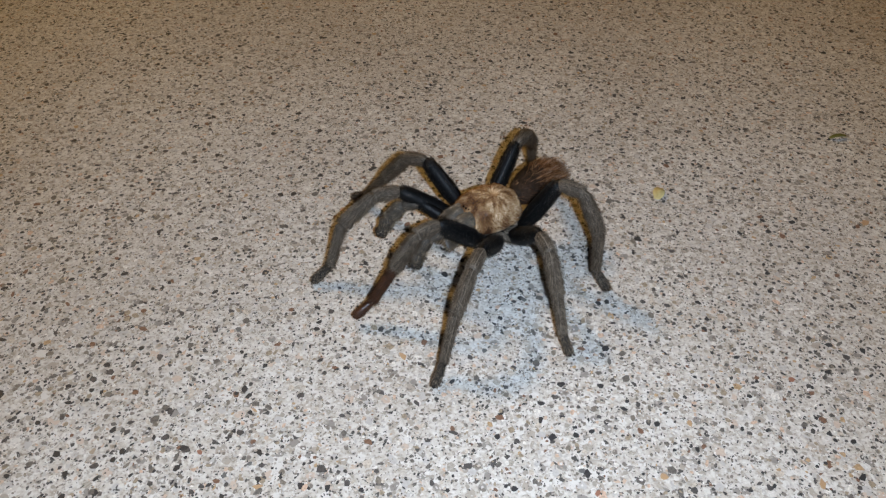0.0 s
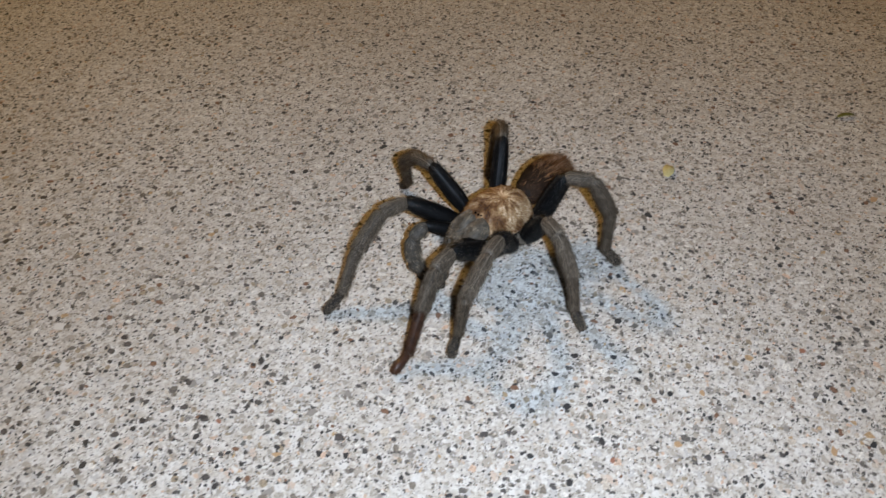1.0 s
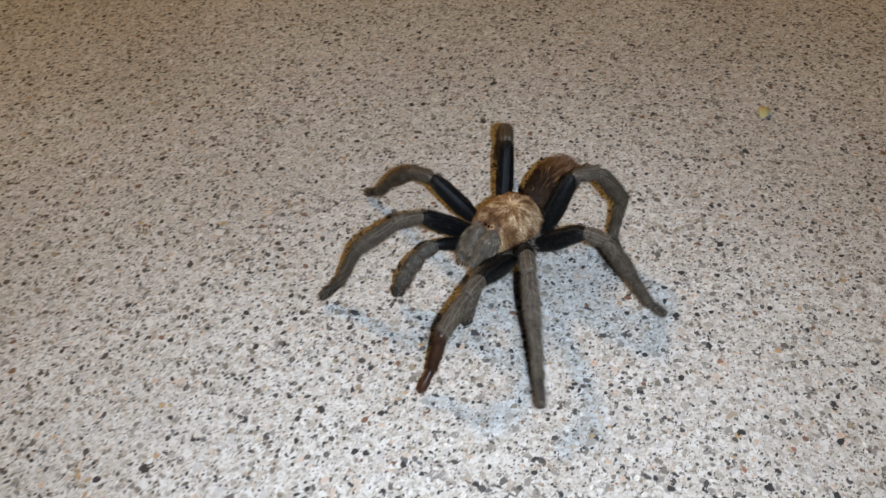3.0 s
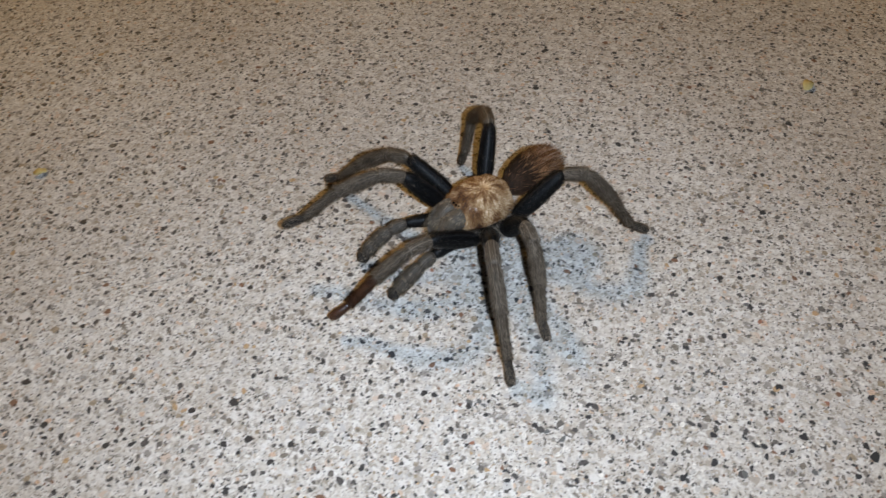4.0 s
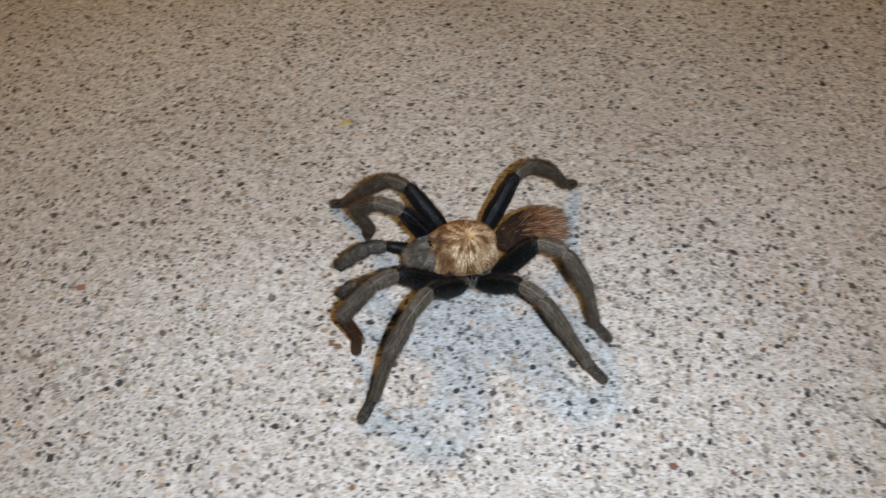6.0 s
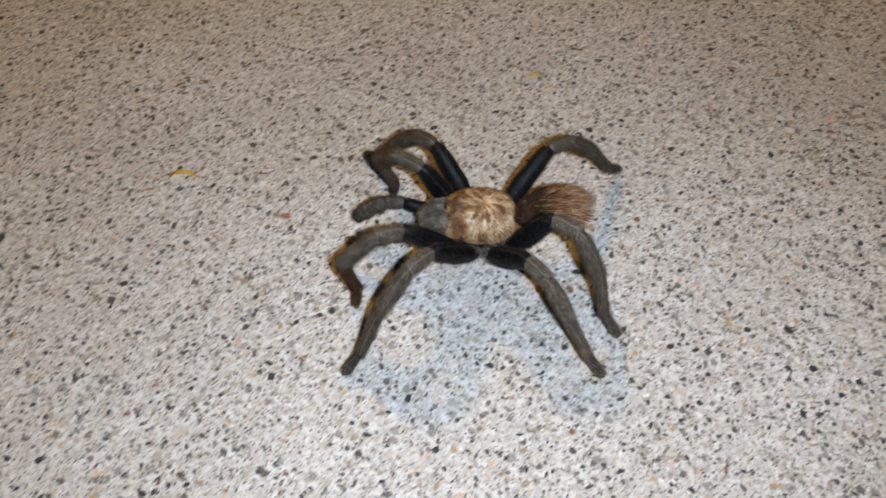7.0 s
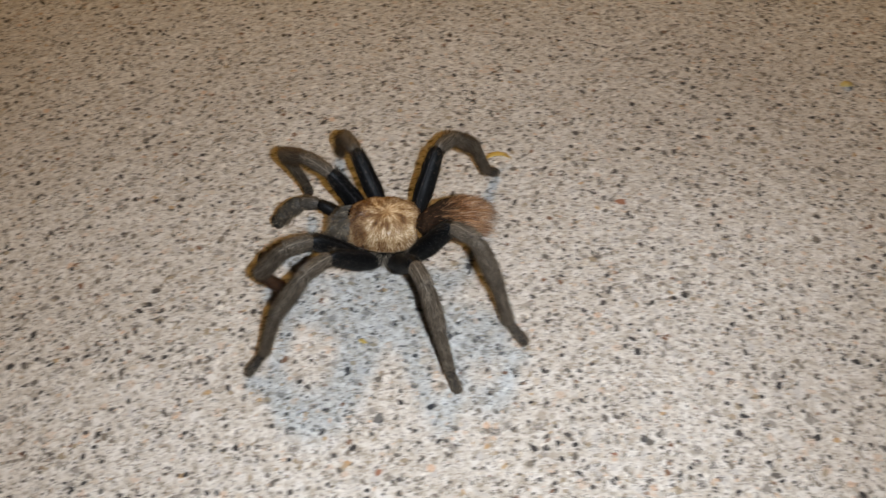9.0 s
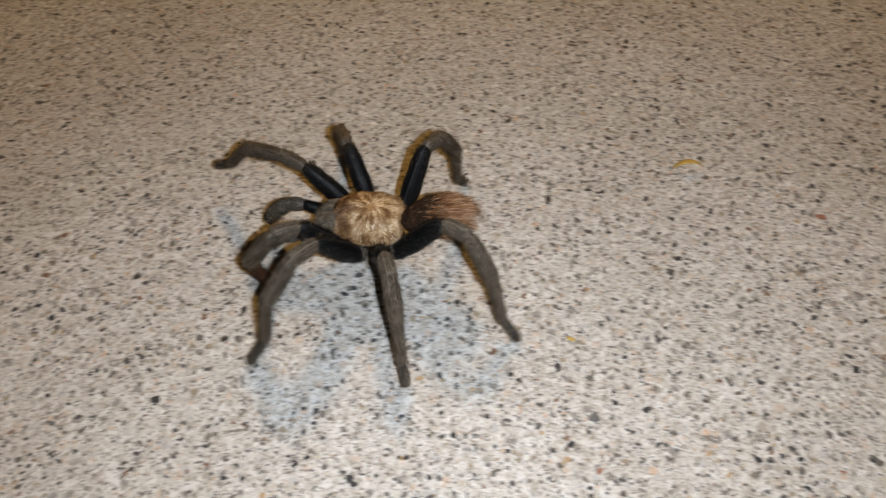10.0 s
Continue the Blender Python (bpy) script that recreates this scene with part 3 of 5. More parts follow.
def build_leaf(x, y, length, width, turn, curl, material, label):
    """A dry curled leaf scrap, thin but solid, that touches the slab at its ends."""
    rng = random.Random(int(abs(x) * 1e5))
    n, verts, faces = 9, [], []
    for i in range(n):
        u = i / (n - 1)
        a = (u - 0.5) * curl
        px, pz = length * math.sin(a) / max(curl, 0.2), 0.0003 + length * (math.cos(a) - math.cos(curl / 2)) / max(curl, 0.2)
        w = width * (0.25 + 0.75 * math.sin(math.pi * (0.12 + 0.8 * u))) * rng.uniform(0.75, 1.15)
        for side, lift in ((-1, 0.0004), (0, 0), (1, 0.0005)):
            for top in (0, 1):
                verts.append((px + rng.uniform(-1, 1) * width * 0.1, side * w, pz + lift + top * 0.00018))
    for i in range(n - 1):
        o, q = i * 6, (i + 1) * 6
        faces += [(o + 1, o + 3, q + 3, q + 1), (o + 3, o + 5, q + 5, q + 3), (o, q, q + 2, o + 2), (o + 2, q + 2, q + 4, o + 4), (o, o + 1, q + 1, q), (o + 5, o + 4, q + 4, q + 5)]
    faces += [(0, 2, 3, 1), (2, 4, 5, 3), ((n - 1) * 6, (n - 1) * 6 + 1, (n - 1) * 6 + 3, (n - 1) * 6 + 2), ((n - 1) * 6 + 2, (n - 1) * 6 + 3, (n - 1) * 6 + 5, (n - 1) * 6 + 4)]
    ob = new("leaf_scrap", mesh_from("leaf_scrap", verts, faces, [material]))
    ob.location, ob.rotation_euler = (x, y, 0), (0, 0, radians(turn))
    return tagged(ob, label, "leaf", "dry leaf scraps on the slab")


# ---- the tarantula ----
LENGTHS = {  # metres of each leg's segments
    "L1": (0.0235, 0.0086, 0.0140, 0.0140, 0.0077),
    "L2": (0.0235, 0.0095, 0.0155, 0.0155, 0.0085),
    "L3": (0.0209, 0.0083, 0.0135, 0.0135, 0.0074),
    "L4": (0.0249, 0.0093, 0.0151, 0.0151, 0.0083),
    "R1": (0.0231, 0.0095, 0.0155, 0.0155, 0.0085),
    "R2": (0.0235, 0.0087, 0.0143, 0.0143, 0.0078),
    "R4": (0.0249, 0.0087, 0.0141, 0.0141, 0.0077),
    "PR": (0.0151, 0.0065, 0.0085, 0.0045, 0.0035),
    "PL": (0.0135, 0.0059, 0.0077, 0.0040, 0.0032),
}
# body space: x ahead, y to its left, z up, origin in the middle of the front body
HIP_Z = -0.0025
BODY_LIFT = 0.0018  # the carapace and the abdomen ride above the coxae
HIPS = {"L1": (0.0075, 0.0092), "L2": (0.0025, 0.0105), "L3": (-0.0035, 0.0105), "L4": (-0.009, 0.0085), "R1": (0.0075, -0.0092), "R2": (0.002, -0.0105),
        "R4": (-0.0085, -0.009), "PR": (0.0105, -0.0055), "PL": (0.0105, 0.0055)}
SEGMENTS = ("femur", "patella", "tibia", "metatarsus", "tarsus")
FEMUR_SHAPE = [(0, 0.70), (0.12, 0.88), (0.4, 1.10), (0.75, 1.0), (0.94, 0.86), (1, 0.74)]
PATELLA_SHAPE = [(0, 0.78), (0.15, 0.96), (0.5, 1.04), (0.9, 0.98), (1, 0.86)]
TIBIA_SHAPE = [(0, 0.86), (0.12, 0.98), (0.5, 1.05), (0.85, 0.96), (0.96, 0.9), (1, 0.76)]
META_SHAPE = [(0, 1.12), (0.12, 1.1), (0.5, 0.98), (0.9, 0.94), (1, 0.86)]
TARSUS_SHAPE = [(0, 0.84), (0.2, 0.95), (0.6, 1.1), (0.85, 1.02), (1, 0.7)]


def build_carapace(spider):
    rng = random.Random(21)
    s = Shape()
    outline = [(-0.0104, 0.0034), (-0.0096, 0.0057), (-0.0071, 0.0078), (-0.003, 0.0089), (0.0016, 0.0088), (0.0054, 0.0077), (0.0082, 0.0069), (0.0102, 0.0060), (0.0112, 0.0048)]
    rings, n = [], 34
    xs, ws = [p[0] for p in outline], [p[1] for p in outline]
    for i in range(n):
        x = xs[0] + (xs[-1] - xs[0]) * i / (n - 1)
        w = float(np.interp(x, xs, ws))
        top = 0.0079 - 2.2e5 * x ** 4 + 0.0007 * min(1, max(0, (x - 0.002) / 0.004))
        rings.append((X * x + Z * (top * 0.18 + 0.0008), w * 1.04, max(0.002, top * 0.82 + 0.0008), Y, Z))
    s.lathe(rings, 44)

    def relief(p):
        """Radial furrows between swollen pads, the groove round the head and the central pit."""
        if p.z < 0.001:
            return 0.0
        a, r = math.atan2(p.y, p.x + 0.001), math.hypot(p.x + 0.001, p.y)
        pads = (abs(math.cos(a * 4 + 0.35)) ** 0.6 - 0.75) * 0.0006 * min(1, r / 0.005)
        groove = -0.0007 * math.exp(-((abs(a) - 0.62) / 0.10) ** 2) * min(1, r / 0.004)
        pit = -0.0010 * math.exp(-(r / 0.0016) ** 2)
        return pads + groove + pit
    for k, v in enumerate(s.verts):
        c, _w, h, _y, _z = rings[k // 44]
        q = (v.z - c.z) / h
        v.z = c.z + h * math.copysign(abs(q) ** 0.72, q)
        v.z += relief(v)
    for _ in range(5200):
        i = rng.randrange(len(rings) - 1)
        f, a = rng.random(), rng.uniform(-0.1, math.pi + 0.1)
        (c0, w0, h0, _y, _z), (c1, w1, h1, _y2, _z2) = rings[i], rings[i + 1]
        c, w, h = c0.lerp(c1, f), w0 + (w1 - w0) * f, h0 + (h1 - h0) * f
        root = c + Y * (w * math.cos(a)) + Z * (h * math.copysign(abs(math.sin(a)) ** 0.72, math.sin(a)))
        root.z += relief(root)
        out = (Y * math.cos(a) / w + Z * math.sin(a) / h).normalized()
        centre = Vector((-0.001, 0, root.z))
        flow = (root - centre - X * 0.0016).normalized()
        if (root - centre).length < 0.0011:
            continue
        fringe = math.sin(a) < 0.25
        wild = 0.2 + 0.9 * max(0, 1 - (root - centre).length / 0.004)
        way = (out * (0.05 if not fringe else 0.3) + flow * 0.9 + Vector((rng.uniform(-1, 1), rng.uniform(-1, 1), rng.uniform(-0.4, 0.6))) * wild).normalized()
        L = rng.uniform(0.0005, 0.0011) * (1.9 if fringe else 1)
        s.bristle(root - out * 0.00005, root + way * L, 0.00015, 1, Z * 0.00002)
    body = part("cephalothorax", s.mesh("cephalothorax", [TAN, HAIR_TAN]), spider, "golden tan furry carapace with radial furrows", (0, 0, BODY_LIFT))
    # underside plate
    t = Shape()
    t.lathe([(X * x + Z * -0.0042, w * 0.66, 0.0026, Y, Z) for x, w in outline], 16)
    part("sternum", t.mesh("sternum", [BLACK]), body, "", (0, 0, -BODY_LIFT))
    e = Shape()
    e.lathe([(X * 0.0101 + Z * (0.0052 + 0.0012 * k), 0.0017 - 0.0004 * k, 0.0012 - 0.0003 * k, Y, X) for k in range(3)], 12)
    tub = part("eye_tubercle", e.mesh("eye_tubercle", [TAN]), body)
    me = uv_ball("eye", 0.00042, EYE)
    for x, y, z in ((0.0112, 0.0007, 0.0076), (0.0112, -0.0007, 0.0076), (0.0104, 0.0014, 0.0072), (0.0104, -0.0014, 0.0072)):
        part("eye", me, body, "", (x, y, z))
    return body


def uv_ball(name, r, material):
    bm = bmesh.new()
    bmesh.ops.create_uvsphere(bm, u_segments=12, v_segments=8, radius=r)
    me = bpy.data.meshes.new(name)
    bm.to_mesh(me)
    bm.free()
    me.materials.append(material)
    me.polygons.foreach_set("use_smooth", [True] * len(me.polygons))
    return me


def build_abdomen(spider):
    rng = random.Random(33)
    s = Shape()
    prof = [(0.0, 0.0016), (0.05, 0.0027), (0.16, 0.0042), (0.35, 0.0054), (0.55, 0.0057), (0.76, 0.0049), (0.91, 0.0033), (0.98, 0.0020), (1.0, 0.0013)]
    length, x0 = 0.0198, -0.0104
    n = 18
    rings = []
    for i in range(n):
        u = i / (n - 1)
        r = profile_at(prof, u)
        rings.append((Vector((x0 - u * length, 0, 0.0036 + 0.0036 * math.sin(u * 2.0))), r, r * 0.9, Y, Z))
    s.lathe(rings, 20)
    for _ in range(13000):
        u, a = rng.random() ** 1.15, rng.uniform(-0.6, math.pi + 0.6)
        r = profile_at(prof, u)
        c = Vector((x0 - u * length, 0, 0.0036 + 0.0036 * math.sin(u * 2.0)))
        out = Y * math.cos(a) + Z * (math.sin(a) * 0.9)
        root = c + out * (r * 0.98)
        way = (out * (0.50 - 0.26 * u) - X * 0.9 + Vector((rng.uniform(-1, 1), rng.uniform(-1, 1), rng.uniform(-1, 1))) * 0.22).normalized()
        L = rng.uniform(0.0024, 0.0056) * (0.75 + 0.75 * u)
        pale = rng.random() < max(0.04, 2.6 * (u - 0.32))
        # a few rear hairs take the painted backlit tone
        s.bristle(root, root + way * L, 0.00007, 3 if pale and rng.random() < 0.6 * (u - 0.45) else 1 if pale else 2, out * (L * 0.10))
    ab = part("abdomen", s.mesh("abdomen", [ABDOMEN, HAIR_BELLY, HAIR_BROWN, HAIR_BACKLIT]), spider, "dark brown abdomen with long rusty tan hair", (0, 0, BODY_LIFT))
    for side in (-1, 1):
        q = Shape()
        q.lathe([(Vector((x0 - length - 0.0004 * k, side * 0.0011 * (1 + 0.1 * k), 0.0058)), 0.0008 - 0.0001 * k, 0.0008 - 0.0001 * k, Y, Z) for k in range(5)], 8)
        part("spinneret", q.mesh("spinneret", [ABDOMEN]), ab)
    return ab


def build_chelicera(spider, side):
    rng = random.Random(40 + side)
    s = Shape()
    rings = []
    for i in range(12):
        u = i / 11
        r = profile_at([(0, 0.0026), (0.2, 0.0038), (0.55, 0.0042), (0.85, 0.0034), (1, 0.0016)], u)
        c = Vector((0.0088 + 0.0108 * u, side * 0.0028, 0.0036 - 0.0066 * u * u))
        rings.append((c, r * 0.9, r * 1.12, Y, Z))
    s.lathe(rings, 14)
    for _ in range(1900):
        i = rng.randrange(11)
        c, ry, rz, _a, _b = rings[i]
        a = rng.uniform(0, 2 * math.pi)
        out = Y * math.cos(a) + Z * math.sin(a)
        root = c.lerp(rings[i + 1][0], rng.random()) + Y * (ry * 0.97 * math.cos(a)) + Z * (rz * 0.97 * math.sin(a))
        way = (out * 0.35 + Vector((0.8, 0, -0.45)) + Vector((rng.uniform(-1, 1), rng.uniform(-1, 1), rng.uniform(-1, 1))) * 0.15).normalized()
        s.bristle(root, root + way * rng.uniform(0.0009, 0.0024), 0.00006, 1)
    ch = part("chelicera", s.mesh("chelicera", [CHELICERA, HAIR_SILVER]), spider, "grey hairy chelicera", (0, 0, BODY_LIFT * 0.7))
    f = Shape()
    f.lathe([(Vector((0.0186 - 0.0028 * k / 5, side * 0.0031, -0.0048 - 0.0034 * k / 5)), 0.0006 * (1 - k / 6), 0.0006 * (1 - k / 6), Y, X) for k in range(6)], 8)
    part("fang", f.mesh("fang", [EYE]), ch)


def build_leg(spider, key, seed):
    """coxa with femur, patella, tibia, metatarsus and tarsus; a palp has the same joints, shorter."""
    palp = key[0] == "P"
    lengths = LENGTHS[key]
    hx, hy = HIPS[key]
    hip = Vector((hx, hy, HIP_Z))
    inward = Vector((hx * 0.35, hy * 0.30, HIP_Z - 0.0008)) - hip
    c = Shape()
    axis = inward.normalized()
    ey = axis.cross(Z).normalized()
    ez = ey.cross(axis)
    k = 0.62 if palp else 1.0
    c.lathe([(inward * (1 - i / 6) + axis * (-0.0012 * (i / 6)), 0.0026 * k * w, 0.0027 * k * w, ey, ez) for i, w in enumerate((0.8, 0.98, 1.04, 1.0, 0.95, 0.9, 0.6))], 14)
    rng = random.Random(seed)
    for _ in range(220):
        a, u = rng.uniform(0, 6.283), rng.random()
        out = ey * math.cos(a) + ez * math.sin(a)
        root = inward * (1 - u) + out * (0.0026 * k)
        c.bristle(root, root + (out * 0.5 - axis * 0.8).normalized() * rng.uniform(0.0008, 0.002), 0.00006, 1)
    for _ in range(60 if palp else 170):
        a = rng.uniform(0.1, math.pi - 0.1)
        out = ey * math.cos(a) + ez * abs(math.sin(a))
        root = inward * rng.uniform(-0.12, 0.30) + out * (0.0028 * k)
        c.bristle(root, root + (out * 0.45 - axis * 0.8).normalized() * rng.uniform(0.0010, 0.0028), 0.00009, 2)
    leg = part("pedipalp" if palp else "leg", c.mesh("pedipalp" if palp else "leg", [BLACK, HAIR_GREY, HAIR_PALE]), spider,
               "short grey-brown pedipalp with a black base" if palp else "black and grey-brown hairy walking leg", hip)
    rust = key == "L1"
    radii = (0.0022, 0.0024, 0.0027, 0.0026, 0.0023) if palp else (0.0030, 0.0023, 0.0022, 0.0016 if not rust else 0.0015, 0.00155 if not rust else 0.0014)
    shapes = (FEMUR_SHAPE, PATELLA_SHAPE, TIBIA_SHAPE, META_SHAPE, TARSUS_SHAPE)
    skins = (BLACK, PALP, PALP, PALP, PAD) if palp else (FEMUR, GREY, GREY, GREY, PAD)
    fur = HAIR_SILVER if palp else HAIR_GREY
    hairs = (HAIR_BLACK, fur, fur, fur, fur)
    if rust:
        skins, hairs = (FEMUR, GREY, GREY, RUST, RUST), (HAIR_BLACK, HAIR_GREY, HAIR_GREY, HAIR_RUST, HAIR_RUST)
    counts = (500, 420, 850, 700, 420) if not palp else (160, 120, 240, 140, 120)
    fuzz = (1500, 1100, 2500, 1900, 450) if not palp else (200, 250, 500, 300, 200)
    made = []
    for i, name in enumerate(SEGMENTS):
        me = leg_segment(name, lengths[i], radii[i], shapes[i], skins[i], hairs[i], counts[i], (0.0017, 0.0014, 0.0018, 0.0016, 0.0011)[i],
                         seed * 10 + i, ring=i in (1, 2) and not palp, belly=1.2 if i in (2, 3) else None,
                         fuzz=fuzz[i], fuzz_len=(0.0018, 0.0020, 0.0024, 0.0021, 0.0012)[i] * (0.7 if palp else 1), spur=i == 2 and key in ("L1", "R1"),
                         cuff=70 if i == 0 and not palp else 0, band=130 if i in (1, 2, 3) and not palp else 0, mixed=0.45 if i == 0 else 0.0)
        made.append(part(name, me, leg))
    if rust:
        tagged(made[3], "rust-brown metatarsus"), tagged(made[4], "rust-brown tarsus")
    else:
        tagged(made[0], "glossy black femur")
    return made


def build_spider():
    spider = tagged(new("tarantula"), "brown and black hairy tarantula with seven legs walking on concrete", "spider")
    spider.empty_display_size = 0.01
    build_carapace(spider)
    build_abdomen(spider)
    for side in (-1, 1):
        build_chelicera(spider, side)
    limbs = {key: build_leg(spider, key, 100 + i) for i, key in enumerate(HIPS)}
    return spider, limbs


# ---- the phone's torch, held beside the lens ----
def build_torch():
    torch = tagged(new("phone_torch"), "small white light of the phone held over the slab", "torch")
    bm = bmesh.new()
    bmesh.ops.create_circle(bm, cap_ends=True, segments=20, radius=0.0028)
    bmesh.ops.reverse_faces(bm, faces=bm.faces)
    me = bpy.data.meshes.new("lens")
    bm.to_mesh(me)
    bm.free()
    m = bpy.data.materials.new("white_torch_light")
    m.use_nodes = True
    nt = m.node_tree
    nt.nodes.remove(nt.nodes["Principled BSDF"])
    e = add(nt, "ShaderNodeEmission", Color=(*TORCH_COLOUR, 1), Strength=TORCH_STRENGTH)
    nt.links.new(e.outputs[0], nt.nodes["Material Output"].inputs[0])
    me.materials.append(m)
    part("lens", me, torch, "glowing white lens")
    # unseen rim, added so that the beam fades off at wide angles
    rim = Shape()
    rim.lathe([(Z * z, r, r, X, Y) for z, r in ((0.0004, 0.0056), (-0.0034, 0.0056), (-0.0036, 0.0052), (-0.0034, 0.0047), (0.0004, 0.0046))], 24)
    del rim.faces[-2:], rim.index[-2:]
    part("rim", rim.mesh("rim", [EYE]), torch, "black rim round the lens")
    case = Shape()
    case.lathe([(Z * z, r, r, X, Y) for z, r in ((0.0006, 0.0046), (0.0030, 0.0046), (0.0034, 0.0040))], 20)
    part("housing", case.mesh("housing", [EYE]), torch, "black housing")
    return torch


# ---- motion ----
BODY_ROWS = [  # seconds, place, heading, pitch, roll of the front body
    (0.0, 0.0085, 0.1888, 0.0152, -143.3, 4.8, 0.0),
    (0.5, 0.0110, 0.1867, 0.0152, -141.6, 4.9, 0.0),
    (0.8, 0.0086, 0.1790, 0.0152, -138.8, 4.4, 0.0),
    (1.0, 0.0072, 0.1729, 0.0152, -136.6, 3.9, 0.0),
    (1.3, 0.0012, 0.1658, 0.0153, -133.7, 3.0, 0.0),
    (1.5, -0.0004, 0.1667, 0.0153, -132.6, 2.5, 0.0),
    (1.8, -0.0025, 0.1612, 0.0153, -132.0, 2.2, 0.0),
    (2.0, -0.0071, 0.1599, 0.0153, -131.7, 2.4, 0.0),
    (2.3, -0.0108, 0.1511, 0.0153, -130.4, 3.0, 0.0),
    (2.5, -0.0158, 0.1413, 0.0153, -129.6, 3.3, 0.0),
    (2.7, -0.0230, 0.1313, 0.0153, -129.2, 3.4, 0.0),
    (3.8, -0.0539, 0.1216, 0.0153, -138.3, 2.9, 0.0),
    (4.0, -0.0620, 0.1162, 0.0153, -139.6, 2.3, 0.0),
    (4.3, -0.0801, 0.1090, 0.0154, -142.7, 1.3, 0.0),
    (4.5, -0.0909, 0.1001, 0.0154, -145.2, 1.0, 0.0),
    (4.8, -0.1062, 0.0967, 0.0153, -148.6, 1.3, 0.0),
    (5.0, -0.1149, 0.0893, 0.0153, -149.7, 1.5, 0.0),
    (5.2, -0.1237, 0.0824, 0.0153, -150.1, 1.5, 0.0),
    (6.3, -0.1936, 0.0569, 0.0154, -156.7, 0.7, 0.0),
    (6.5, -0.2012, 0.0538, 0.0154, -157.5, 0.7, 0.0),
    (6.8, -0.2223, 0.0458, 0.0155, -159.5, 0.7, 0.0),
    (7.0, -0.2374, 0.0359, 0.0155, -160.6, 0.6, 0.0),
    (7.3, -0.2577, 0.0262, 0.0154, -161.7, 0.4, 0.0),
    (7.5, -0.2673, 0.0242, 0.0154, -161.8, 0.4, 0.0),
    (7.8, -0.2907, 0.0109, 0.0153, -161.3, 0.3, 0.0),
    (8.0, -0.3057, 0.0037, 0.0153, -160.7, -0.0, 0.0),
    (8.3, -0.3241, -0.0092, 0.0152, -159.6, -0.5, 0.0),
    (8.5, -0.3349, -0.0114, 0.0152, -159.1, -0.6, 0.0),
    (8.8, -0.3582, -0.0250, 0.0153, -158.7, -0.6, 0.0),
    (9.0, -0.3705, -0.0317, 0.0153, -158.3, -0.6, 0.0),
    (9.3, -0.3912, -0.0424, 0.0153, -157.2, -0.6, 0.0),
    (9.5, -0.4047, -0.0471, 0.0153, -156.7, -0.7, 0.0),
    (9.8, -0.4236, -0.0593, 0.0153, -156.6, -0.8, 0.0),
    (10.0, -0.4355, -0.0667, 0.0153, -156.5, -0.9, 0.0),
]
